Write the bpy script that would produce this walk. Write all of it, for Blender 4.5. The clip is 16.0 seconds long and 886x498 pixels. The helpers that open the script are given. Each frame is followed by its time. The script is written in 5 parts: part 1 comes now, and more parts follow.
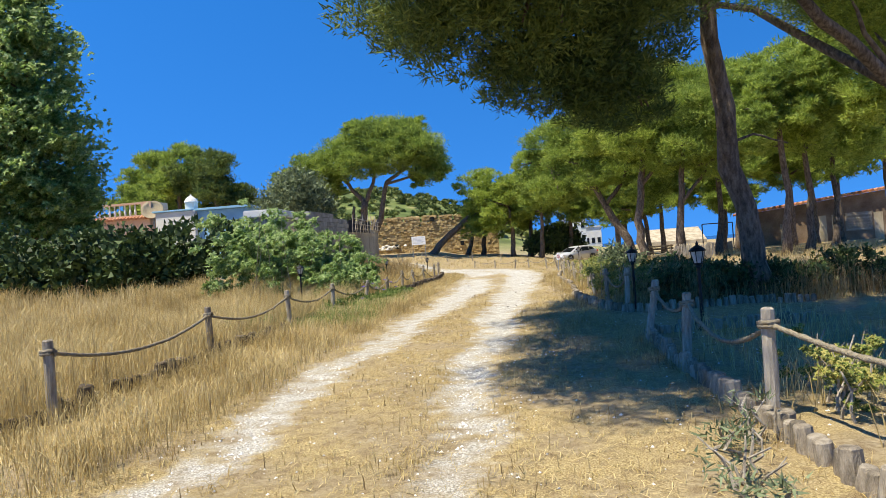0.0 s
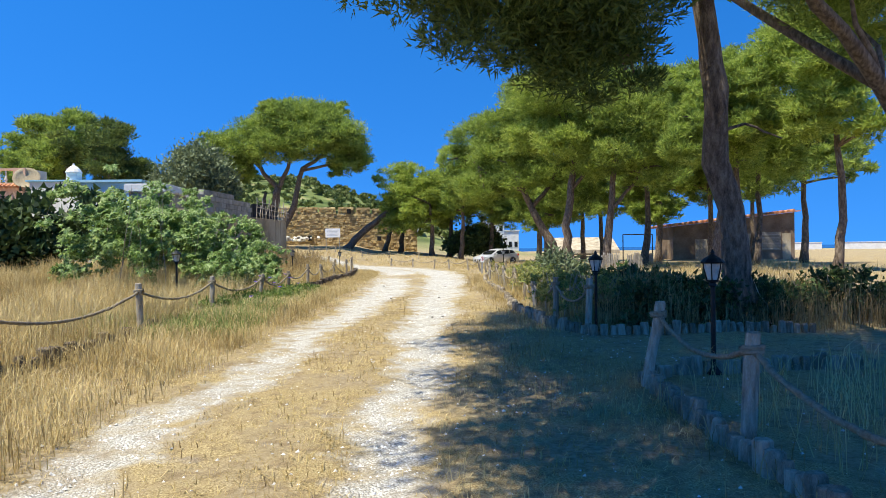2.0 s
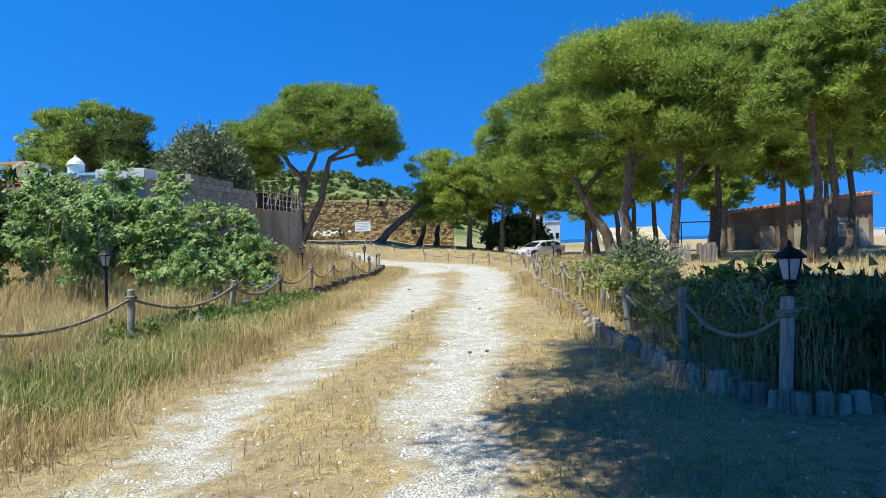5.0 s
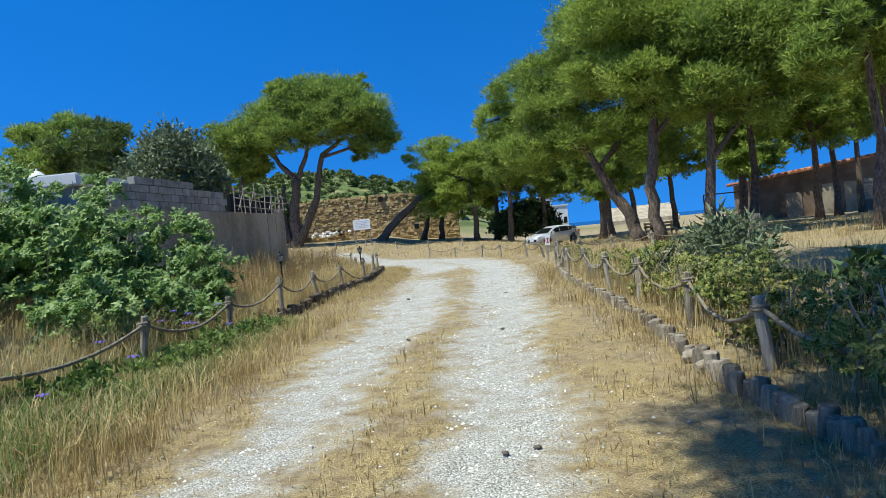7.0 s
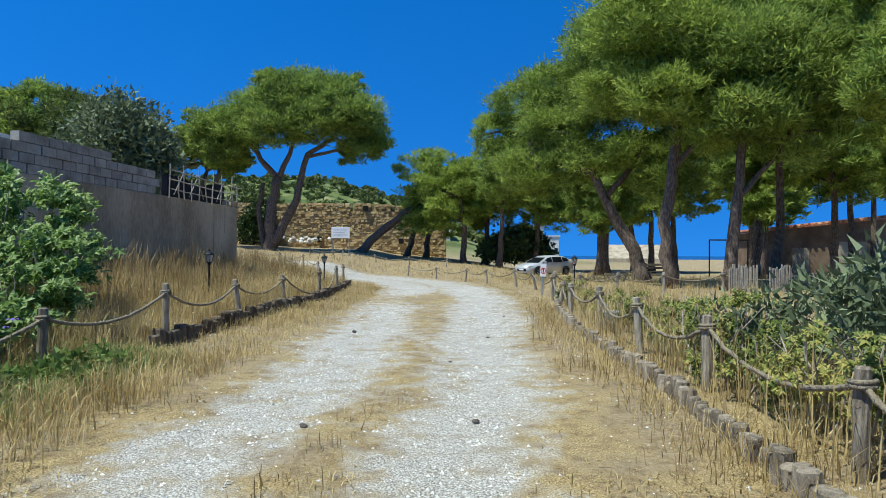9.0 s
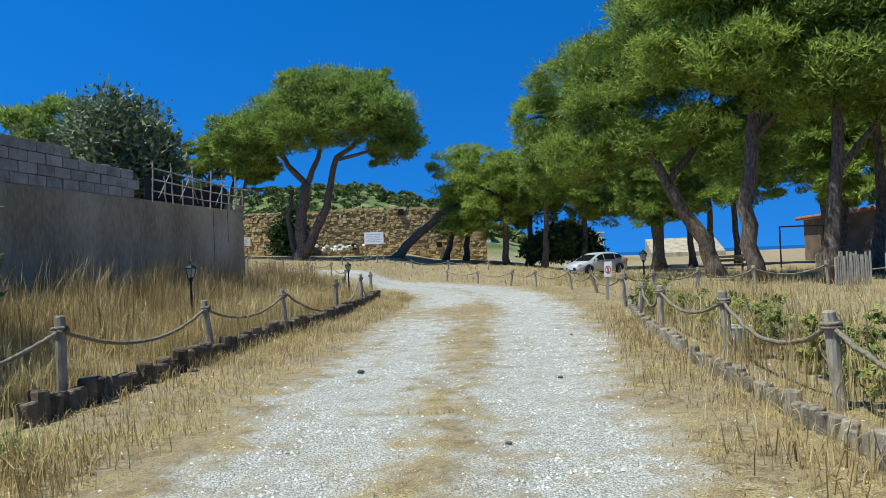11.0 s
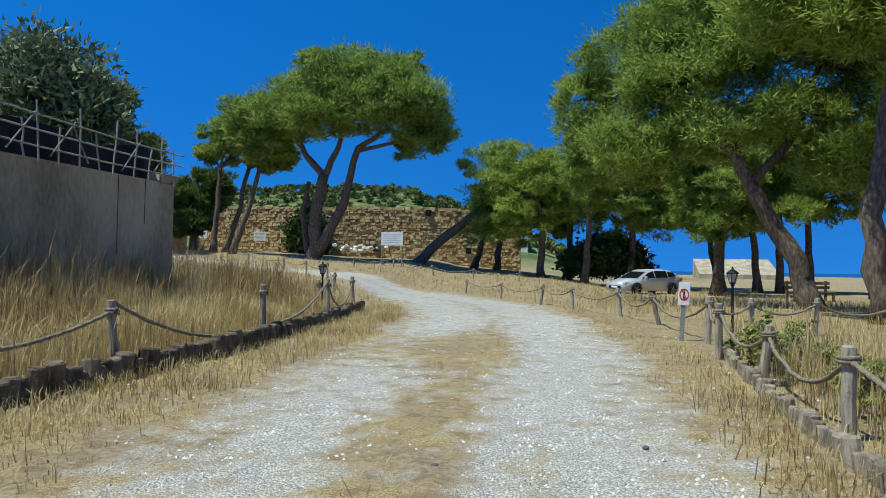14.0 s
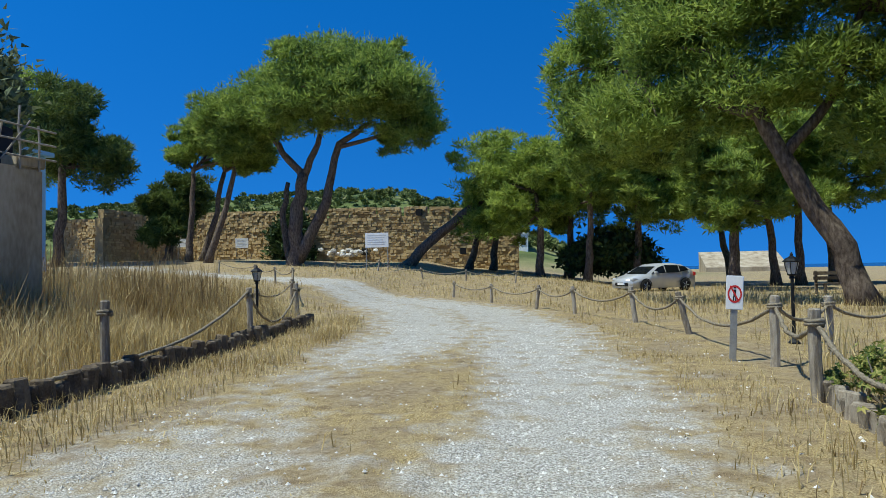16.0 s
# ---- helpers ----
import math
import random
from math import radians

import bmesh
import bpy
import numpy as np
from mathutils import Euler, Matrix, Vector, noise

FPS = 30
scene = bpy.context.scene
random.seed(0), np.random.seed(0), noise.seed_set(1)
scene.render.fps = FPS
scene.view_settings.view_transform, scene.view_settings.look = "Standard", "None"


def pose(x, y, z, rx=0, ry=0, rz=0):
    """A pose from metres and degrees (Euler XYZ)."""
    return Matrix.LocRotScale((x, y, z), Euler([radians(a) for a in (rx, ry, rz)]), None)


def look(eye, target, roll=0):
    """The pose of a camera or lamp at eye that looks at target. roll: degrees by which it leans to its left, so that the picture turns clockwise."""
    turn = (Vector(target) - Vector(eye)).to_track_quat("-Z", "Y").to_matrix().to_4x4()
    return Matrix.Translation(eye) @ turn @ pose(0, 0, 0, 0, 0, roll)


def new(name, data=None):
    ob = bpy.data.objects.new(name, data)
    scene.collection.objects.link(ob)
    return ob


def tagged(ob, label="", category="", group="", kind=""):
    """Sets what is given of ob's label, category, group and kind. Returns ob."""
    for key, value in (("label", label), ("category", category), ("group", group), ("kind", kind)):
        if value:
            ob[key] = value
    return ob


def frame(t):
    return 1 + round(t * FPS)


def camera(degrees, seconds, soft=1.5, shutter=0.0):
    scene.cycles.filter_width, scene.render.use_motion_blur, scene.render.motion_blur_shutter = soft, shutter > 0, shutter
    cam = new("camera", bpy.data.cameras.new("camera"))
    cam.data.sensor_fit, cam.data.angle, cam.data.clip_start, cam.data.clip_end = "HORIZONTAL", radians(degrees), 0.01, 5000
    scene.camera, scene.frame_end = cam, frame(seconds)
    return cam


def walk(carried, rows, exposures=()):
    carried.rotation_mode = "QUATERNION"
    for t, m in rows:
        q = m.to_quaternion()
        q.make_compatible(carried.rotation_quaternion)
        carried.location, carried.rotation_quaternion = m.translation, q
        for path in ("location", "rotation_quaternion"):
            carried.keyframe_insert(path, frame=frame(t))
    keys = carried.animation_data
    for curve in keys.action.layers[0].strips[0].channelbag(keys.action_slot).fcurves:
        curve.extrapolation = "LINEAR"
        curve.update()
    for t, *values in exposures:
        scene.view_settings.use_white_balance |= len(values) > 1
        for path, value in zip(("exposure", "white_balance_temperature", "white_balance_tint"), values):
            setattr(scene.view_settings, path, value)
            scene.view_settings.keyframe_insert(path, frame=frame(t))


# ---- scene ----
cam = camera(66.9, 16.0, 0.85)
PATH = [
    (0.0, 0.234, -8.977, 1.275, 5.07, 0.46, 4.17),
    (0.5, 0.160, -8.238, 1.283, 6.99, 1.11, 1.57),
    (1.0, 0.010, -7.388, 1.280, 0.73, 0.29, 3.07),
    (1.5, 0.024, -6.626, 1.258, 3.67, 0.95, 0.60),
    (2.0, 0.024, -6.003, 1.242, -2.10, -0.05, 0.70),
    (2.5, 0.086, -5.182, 1.223, -0.31, -0.02, 0.34),
    (3.0, 0.161, -4.339, 1.206, -0.65, -0.00, -2.08),
    (3.5, 0.217, -3.557, 1.191, -0.54, 0.57, 2.49),
    (6.0, 0.097, 0.480, 1.285, 1.86, -1.21, 1.03),
    (6.5, 0.092, 1.473, 1.295, -3.02, -1.12, 2.87),
    (7.0, 0.145, 2.419, 1.283, 1.69, -1.18, 5.80),
    (7.5, 0.234, 3.459, 1.261, -0.85, -1.59, 0.44),
    (8.0, 0.303, 4.356, 1.237, -0.59, -0.25, 3.86),
    (8.5, 0.357, 5.413, 1.218, 3.06, 1.19, -2.09),
    (9.0, 0.351, 6.267, 1.204, 0.67, 0.46, -0.24),
    (11.5, 0.289, 10.517, 1.160, 4.93, 1.10, 2.28),
    (12.0, 0.361, 11.411, 1.155, 5.24, 1.94, 0.34),
    (12.5, 0.394, 12.321, 1.143, 2.45, 0.44, 3.26),
    (13.0, 0.487, 13.233, 1.143, 5.48, -0.19, 0.47),
    (13.5, 0.541, 14.229, 1.127, 1.69, 0.90, 1.54),
    (14.0, 0.659, 15.084, 1.113, 7.40, 1.51, -0.92),
    (14.5, 0.689, 16.017, 1.112, 4.38, 1.05, -0.01),
    (15.0, 0.809, 16.820, 1.090, 8.62, 1.19, -1.32),
    (15.5, 0.863, 17.707, 1.079, 6.88, -0.35, -2.48),
    (16.0, 0.923, 18.501, 1.053, 7.63, 1.75, 1.04),
]
walk(cam, [(t, pose(x, y, z, 90 + pitch, roll, yaw)) for t, x, y, z, yaw, pitch, roll in PATH], [(0.0, 0.86, 7600, 4), (2.0, 0.92, 7150, 3), (3.5, 1.0, 6850, 1), (6.0, 0.62, 6500, -2), (9.0, 0.44, 6280, -3), (12.5, 0.32, 6300, -4), (16.0, 0.2, 6300, -4)])


# ---------------------------------------------------------------- world and light
SUN_EL, SUN_AZ = 64.0, (-0.86, -0.51)      # elevation, horizontal direction towards the sun
world = bpy.data.worlds.new("sky")
scene.world = world
world.use_nodes = True
wn = world.node_tree.nodes
sky = wn.new("ShaderNodeTexSky")
sky.sky_type, sky.sun_disc = 'NISHITA', False
sky.sun_elevation = radians(SUN_EL)
sky.sun_rotation = math.atan2(SUN_AZ[0], SUN_AZ[1])
sky.air_density, sky.dust_density, sky.ozone_density, sky.altitude = 1.0, 0.05, 4.0, 3000
wn["Background"].inputs[1].default_value = 0.15
# the clear air keeps the sky blue down to the horizon
where = wn.new("ShaderNodeTexCoord")
lift = wn.new("ShaderNodeVectorMath")
lift.operation = 'MULTIPLY_ADD'
lift.inputs[1].default_value, lift.inputs[2].default_value = (1, 1, .75), (0, 0, .33)
world.node_tree.links.new(where.outputs["Generated"], lift.inputs[0])
world.node_tree.links.new(lift.outputs[0], sky.inputs[0])
deep = wn.new("ShaderNodeHueSaturation")
deep.inputs["Saturation"].default_value, deep.inputs["Hue"].default_value = 1.32, 0.508
deep.inputs["Value"].default_value = 1.22
world.node_tree.links.new(sky.outputs[0], deep.inputs["Color"])
world.node_tree.links.new(deep.outputs[0], wn["Background"].inputs[0])
sun = new("sun", bpy.data.lights.new("sun", 'SUN'))
sun.data.energy, sun.data.angle, sun.data.color = 4.2, radians(0.53), (1.0, 0.95, 0.86)
ce = math.cos(radians(SUN_EL))
sun.matrix_world = look((SUN_AZ[0] * ce * 50, SUN_AZ[1] * ce * 50, math.sin(radians(SUN_EL)) * 50), (0, 0, 0))


# ---------------------------------------------------------------- materials
def mat(name, cols, scale=8.0, rough=0.85, bump=0.3, metal=0.0, fine=60.0, island=0.0, obj=0.0, translucent=0.0, stretch=(1, 1, 1), spec=0.3):
    """Procedural material: two scales of noise mix two or three colours; island / obj vary it per loose piece / object."""
    m = bpy.data.materials.new(name)
    m.use_nodes = True
    nt = m.node_tree
    n, l = nt.nodes, nt.links
    b = n["Principled BSDF"]
    b.inputs["Roughness"].default_value = rough
    b.inputs["Metallic"].default_value = metal
    b.inputs["Specular IOR Level"].default_value = spec
    geo = n.new("ShaderNodeNewGeometry")
    mp = n.new("ShaderNodeMapping")
    mp.inputs["Scale"].default_value = stretch
    l.new(geo.outputs["Position"], mp.inputs[0])
    big, small = n.new("ShaderNodeTexNoise"), n.new("ShaderNodeTexNoise")
    big.inputs["Scale"].default_value, big.inputs["Detail"].default_value = scale, 5
    small.inputs["Scale"].default_value, small.inputs["Detail"].default_value = fine, 3
    l.new(mp.outputs[0], big.inputs[0])
    l.new(mp.outputs[0], small.inputs[0])
    add = n.new("ShaderNodeMath")
    add.operation = 'MULTIPLY_ADD'
    l.new(small.outputs[0], add.inputs[0])
    add.inputs[1].default_value = 0.45
    l.new(big.outputs[0], add.inputs[2])
    last = add.outputs[0]
    for amount, socket in ((island, geo.outputs["Random Per Island"]), (obj, None)):
        if amount:
            if socket is None:
                socket = n.new("ShaderNodeObjectInfo").outputs["Random"]
            more = n.new("ShaderNodeMath")
            more.operation = 'MULTIPLY_ADD'
            l.new(socket, more.inputs[0])
            more.inputs[1].default_value = amount
            l.new(last, more.inputs[2])
            off = n.new("ShaderNodeMath")
            off.operation = 'SUBTRACT'
            l.new(more.outputs[0], off.inputs[0])
            off.inputs[1].default_value = amount / 2
            last = off.outputs[0]
    ramp = n.new("ShaderNodeValToRGB")
    e = ramp.color_ramp.elements
    e[0].position, e[1].position = 0.5, 0.95
    e[0].color, e[1].color = (*cols[0], 1), (*cols[-1], 1)
    if len(cols) == 3:
        e.new(0.72).color = (*cols[1], 1)
    l.new(last, ramp.inputs[0])
    l.new(ramp.outputs[0], b.inputs["Base Color"])
    if bump:
        bp = n.new("ShaderNodeBump")
        bp.inputs["Strength"].default_value, bp.inputs["Distance"].default_value = bump, 0.03
        l.new(last, bp.inputs["Height"])
        l.new(bp.outputs[0], b.inputs["Normal"])
    if translucent:
        tr = n.new("ShaderNodeBsdfTranslucent")
        l.new(ramp.outputs[0], tr.inputs[0])
        mix = n.new("ShaderNodeMixShader")
        mix.inputs[0].default_value = translucent
        l.new(b.outputs[0], mix.inputs[1])
        l.new(tr.outputs[0], mix.inputs[2])
        l.new(mix.outputs[0], n["Material Output"].inputs[0])
    return m


def flat(name, col, rough=0.6, metal=0.0):
    return mat(name, [tuple(c * 0.85 for c in col), col], 3, rough, 0.05, metal)


M_WOOD = mat("weathered_wood", [(.18, .15, .115), (.33, .285, .225), (.47, .42, .345)], 5, .9, .6, stretch=(6, 6, 1), fine=50, obj=.3)
M_LOG = mat("log_edge_wood", [(.15, .125, .095), (.28, .235, .18), (.42, .365, .29)], 6, .95, .7, stretch=(4, 4, 1), fine=60, obj=.35)
# bench wood; on the left logs this darker tone stands in for their shaded side
M_DARKLOG = mat("dark_wood_shaded_log", [(.06, .045, .03), (.13, .10, .07), (.2, .16, .11)], 6, .95, .7, fine=60, obj=.3)
M_ROPE = mat("rope_fibre", [(.20, .165, .115), (.36, .31, .23)], 30, .95, .8, fine=180)
M_BARK = mat("pine_bark", [(.055, .04, .03), (.14, .105, .08), (.25, .2, .155)], 5, .95, 1.0, stretch=(3, 3, 1), fine=30)
M_NEEDLE = mat("pine_needles", [(.135, .19, .045), (.26, .355, .07), (.42, .50, .12)], .7, .7, 0, island=.4, translucent=.5, fine=6)
M_NEEDLE_L = mat("bright_pine_needles", [(.17, .235, .045), (.32, .41, .075), (.47, .55, .13)], .7, .7, 0, island=.4, translucent=.5, fine=6)
# yard pines' dark green; the overhanging crown's underside shade is painted in with it
M_NEEDLE_D = mat("dark_shaded_pine_needles", [(.05, .08, .022), (.11, .16, .038), (.20, .25, .065)], .7, .7, 0, island=.35, translucent=.25, fine=6)
M_LEAF = mat("broad_leaves", [(.10, .18, .045), (.25, .37, .10), (.44, .54, .24)], 1.5, .5, 0, island=.5, translucent=.42, fine=8, spec=.4)
# near-black greens: the hedges' shade is put into the leaf colour
M_HEDGE = mat("dark_shaded_leaves", [(.022, .04, .014), (.05, .085, .025), (.10, .15, .045)], 1.5, .6, 0, island=.4, translucent=.15, fine=8)
M_OLIVE = mat("grey_green_leaves", [(.08, .11, .055), (.17, .21, .11), (.26, .31, .17)], 1.5, .6, 0, island=.4, translucent=.2, fine=8)
M_VINE = mat("yellowing_vine_leaves", [(.08, .125, .03), (.23, .27, .06), (.46, .40, .13)], 1.2, .6, 0, island=.6, translucent=.3, fine=8)
M_STRAW = mat("dry_straw", [(.32, .23, .095), (.51, .395, .18), (.70, .57, .31)], .8, .9, 0, island=.4, translucent=.3, fine=5)
M_STRAW_D = mat("brown_dry_stalks", [(.19, .125, .055), (.33, .235, .11), (.48, .37, .19)], .8, .9, 0, island=.4, translucent=.2, fine=5)
M_GRASS = mat("green_weeds", [(.08, .14, .03), (.17, .25, .06), (.32, .36, .12)], 1.2, .7, 0, island=.4, translucent=.3, fine=8)
M_STONE = mat("ochre_rubble_stone", [(.33, .235, .12), (.48, .36, .19), (.60, .47, .265)], .6, .95, .8, fine=7, island=.3)
M_STONE_D = mat("dark_mortar", [(.33, .24, .125), (.47, .355, .19)], 1.5, .95, .8, fine=9)
M_RENDER = mat("stained_grey_render", [(.25, .20, .13), (.41, .34, .235), (.52, .455, .34)], .9, .95, .4, stretch=(1, 1, .35), fine=18)
M_BLOCK = mat("concrete_block", [(.22, .20, .17), (.33, .31, .27), (.43, .41, .37)], 3, .95, .5, fine=30, obj=.25)
M_WHITE = mat("white_paint", [(.66, .65, .62), (.82, .81, .78)], 1.0, .7, .1, fine=15)
M_BLUE = mat("blue_painted_wall", [(.22, .45, .66), (.34, .58, .78)], 1.0, .7, .1, fine=15)
M_PINK = mat("pink_render", [(.55, .34, .25), (.66, .44, .33)], 1.0, .8, .15, fine=15)
M_TILE = mat("terracotta_tile", [(.30, .10, .05), (.45, .19, .10), (.55, .30, .18)], 2, .85, .4, fine=20, obj=.3, island=.3)
# ochre plaster, darkened to carry the tree shade on the shed front
M_SHED = mat("shaded_ochre_plaster", [(.13, .085, .055), (.20, .14, .095), (.28, .21, .15)], .8, .9, .3, fine=12)
M_IRON = mat("black_iron", [(.012, .013, .014), (.03, .032, .034)], 10, .5, .2, metal=.6)
M_STEEL = mat("galvanised_pipe", [(.30, .30, .29), (.45, .45, .44)], 5, .5, .15, metal=.7)
M_CANE = mat("bleached_cane", [(.25, .22, .18), (.42, .38, .32)], 8, .9, .3, obj=.2)
M_TARP = mat("dark_tarp", [(.012, .016, .03), (.03, .035, .055)], 3, .5, .3)
M_SIGN = mat("white_sign_panel", [(.72, .73, .75), (.84, .85, .86)], 2, .45, .03)
M_RED = flat("sign_red", (.55, .03, .03), .5)
M_BLACK = flat("black_plastic", (.012, .012, .013), .5)
M_GREYTXT = flat("printed_grey", (.58, .61, .66), .6)
M_CAR = mat("silver_car_paint", [(.52, .53, .54), (.60, .61, .62)], 2, .3, .02, metal=.25, spec=.6)
M_TYRE = flat("tyre_rubber", (.02, .02, .02), .85)
M_RIM = flat("alloy_rim", (.55, .56, .58), .3, .8)
M_CARGLASS = flat("dark_car_glass", (.02, .025, .03), .08)
M_LAMPGLASS = mat("dusty_lantern_glass", [(.35, .35, .33), (.55, .55, .52)], 12, .25, .05)
M_HEADLIGHT = flat("headlight_lens", (.7, .72, .75), .15)
M_TREEHILL = mat("scrub_leaves", [(.075, .105, .03), (.17, .215, .06), (.29, .31, .11)], .15, .9, 0, island=.5, fine=2)
M_PEBBLE = mat("pale_pebbles", [(.36, .34, .31), (.62, .60, .56), (.80, .78, .735)], 4, .95, .3, island=.6, fine=40)
M_DARKSTONE = mat("dark_stone", [(.07, .06, .055), (.16, .14, .12)], 12, .95, .5)
M_FLOWER = flat("violet_petal", (.18, .12, .55), .6)
M_BUCKET = flat("grey_bucket", (.45, .47, .50), .5)


def ground_material():
    """Dry straw litter over soil; pale limestone gravel where the wheel tracks run."""
    m = bpy.data.materials.new("dry_ground_and_gravel")
    m.use_nodes = True
    n, l = m.node_tree.nodes, m.node_tree.links
    b = n["Principled BSDF"]
    b.inputs["Roughness"].default_value, b.inputs["Specular IOR Level"].default_value = .95, .15
    geo = n.new("ShaderNodeNewGeometry")

    def tex(scale, detail=6, stretch=None):
        t = n.new("ShaderNodeTexNoise")
        t.inputs["Scale"].default_value, t.inputs["Detail"].default_value = scale, detail
        l.new(geo.outputs["Position"], t.inputs[0])
        return t.outputs[0]

    def ramp(sock, stops):
        r = n.new("ShaderNodeValToRGB")
        e = r.color_ramp.elements
        e[0].position, e[0].color = stops[0][0], (*stops[0][1], 1)
        e[1].position, e[1].color = stops[-1][0], (*stops[-1][1], 1)
        for p, c in stops[1:-1]:
            e.new(p).color = (*c, 1)
        l.new(sock, r.inputs[0])
        return r.outputs[0]

    def mixc(f, a, c):
        x = n.new("ShaderNodeMix")
        x.data_type = 'RGBA'
        l.new(f, x.inputs[0])
        l.new(a, x.inputs[6])
        l.new(c, x.inputs[7])
        return x.outputs[2]

    def mth(op, a, c):
        x = n.new("ShaderNodeMath")
        x.operation = op
        x.use_clamp = op == 'MULTIPLY'
        for i, v in enumerate((a, c)):
            if isinstance(v, float):
                x.inputs[i].default_value = v
            else:
                l.new(v, x.inputs[i])
        return x.outputs[0]

    straw = ramp(tex(85, 10), [(.3, (.17, .115, .055)), (.5, (.38, .29, .145)), (.68, (.60, .49, .27))])
    soil = ramp(tex(25, 8), [(.3, (.22, .16, .09)), (.7, (.42, .345, .23))])
    litter = mixc(ramp(tex(1.3, 5), [(.42, (0, 0, 0)), (.62, (1, 1, 1))]), straw, soil)
    humus = ramp(tex(160, 6), [(.35, (.10, .065, .035)), (.65, (.36, .27, .16))])
    litter = mixc(ramp(tex(7, 9), [(.5, (0, 0, 0)), (.66, (.8, .8, .8))]), litter, humus)
    vor = n.new("ShaderNodeTexVoronoi")
    vor.inputs["Scale"].default_value = 66
    l.new(geo.outputs["Position"], vor.inputs[0])
    stones = ramp(vor.outputs["Color"], [(.1, (.47, .445, .40)), (.5, (.67, .645, .60)), (.9, (.82, .80, .755))])
    gaps = ramp(vor.outputs["Distance"], [(.25, (1, 1, 1)), (.75, (.55, .53, .49))])
    gm = n.new("ShaderNodeMix")
    gm.data_type, gm.blend_type = 'RGBA', 'MULTIPLY'
    gm.inputs[0].default_value = 1
    l.new(stones, gm.inputs[6])
    l.new(gaps, gm.inputs[7])
    at = n.new("ShaderNodeAttribute")
    at.attribute_name = "gravel"
    sub = n.new("ShaderNodeMath")
    sub.operation = 'MULTIPLY_ADD'
    l.new(tex(3.4, 9), sub.inputs[0])
    sub.inputs[1].default_value = 2.0
    l.new(at.outputs["Fac"], sub.inputs[2])
    f = ramp(sub.outputs[0], [(1.28 / 2, (0, 0, 0)), (1.9 / 2, (1, 1, 1))])
    half = n.new("ShaderNodeMath")
    half.operation = 'MULTIPLY'
    l.new(sub.outputs[0], half.inputs[0])
    half.inputs[1].default_value = .5
    l.new(half.outputs[0], f.node.inputs[0])
    col = mixc(f, litter, gm.outputs[2])
    far = n.new("ShaderNodeAttribute")
    far.attribute_name = "scrub"
    hill = ramp(tex(.12, 8), [(.35, (.07, .10, .03)), (.55, (.15, .185, .06)), (.7, (.30, .26, .13))])
    col = mixc(far.outputs["Fac"], col, hill)
    l.new(col, b.inputs["Base Color"])
    bp = n.new("ShaderNodeBump")
    bp.inputs["Strength"].default_value, bp.inputs["Distance"].default_value = .7, .03
    hh = mth('SUBTRACT', tex(110, 8), mth('MULTIPLY', vor.outputs["Distance"], f))
    l.new(hh, bp.inputs["Height"])
    l.new(bp.outputs[0], b.inputs["Normal"])
    return m


M_GROUND = ground_material()
M_SEA = mat("blue_sea", [(.01, .05, .13), (.02, .08, .19)], .02, .25, .2, fine=.3)


# ---------------------------------------------------------------- mesh tools
def mesh_ob(name, verts, faces, material, parent=None, label="", smooth=False):
    me = bpy.data.meshes.new(name)
    me.from_pydata([tuple(v) for v in verts], [], [tuple(f) for f in faces])
    me.materials.append(material)
    if smooth:
        me.polygons.foreach_set("use_smooth", [True] * len(me.polygons))
    ob = new(name, me)
    if parent is not None:
        ob.parent = parent
    if label:
        tagged(ob, label)
    return ob


def tri_soup(name, pts, material, parent=None, label=""):
    """A mesh of loose triangles from an (n, 3, 3) array."""
    n = len(pts)
    me = bpy.data.meshes.new(name)
    me.vertices.add(n * 3)
    me.vertices.foreach_set("co", np.ascontiguousarray(pts, np.float32).ravel())
    me.loops.add(n * 3)
    me.loops.foreach_set("vertex_index", np.arange(n * 3, dtype=np.int32))
    me.polygons.add(n)
    me.polygons.foreach_set("loop_start", np.arange(0, n * 3, 3, dtype=np.int32))
    me.materials.append(material)
    me.update(calc_edges=True)
    ob = new(name, me)
    if parent is not None:
        ob.parent = parent
    if label:
        tagged(ob, label)
    return ob


def part(name, bm, material, parent, label="", smooth=False):
    me = bpy.data.meshes.new(name)
    bm.to_mesh(me)
    bm.free()
    me.materials.append(material)
    if smooth:
        me.polygons.foreach_set("use_smooth", [True] * len(me.polygons))
    ob = new(name, me)
    if parent is not None:
        ob.parent = parent
    if label:
        tagged(ob, label)
    return ob


def thing(name, m, label, category, group="", kind=""):
    ob = new(name)
    ob.empty_display_size = .2
    ob.matrix_world = m
    return tagged(ob, label, category, group, kind)


def box(bm, x0, x1, y0, y1, z0, z1, bevel=0.0):
    r = bmesh.ops.create_cube(bm, size=1, matrix=Matrix.Translation(((x0 + x1) / 2, (y0 + y1) / 2, (z0 + z1) / 2)) @ Matrix.Diagonal((x1 - x0, y1 - y0, z1 - z0, 1)))
    if bevel:
        ed = {e for v in r["verts"] for e in v.link_edges}
        bmesh.ops.bevel(bm, geom=list(ed), offset=bevel, segments=2, affect='EDGES')
    return bm


def boxes(*args, bevel=0.0):
    bm = bmesh.new()
    for a in args:
        box(bm, *a, bevel=bevel)
    return bm


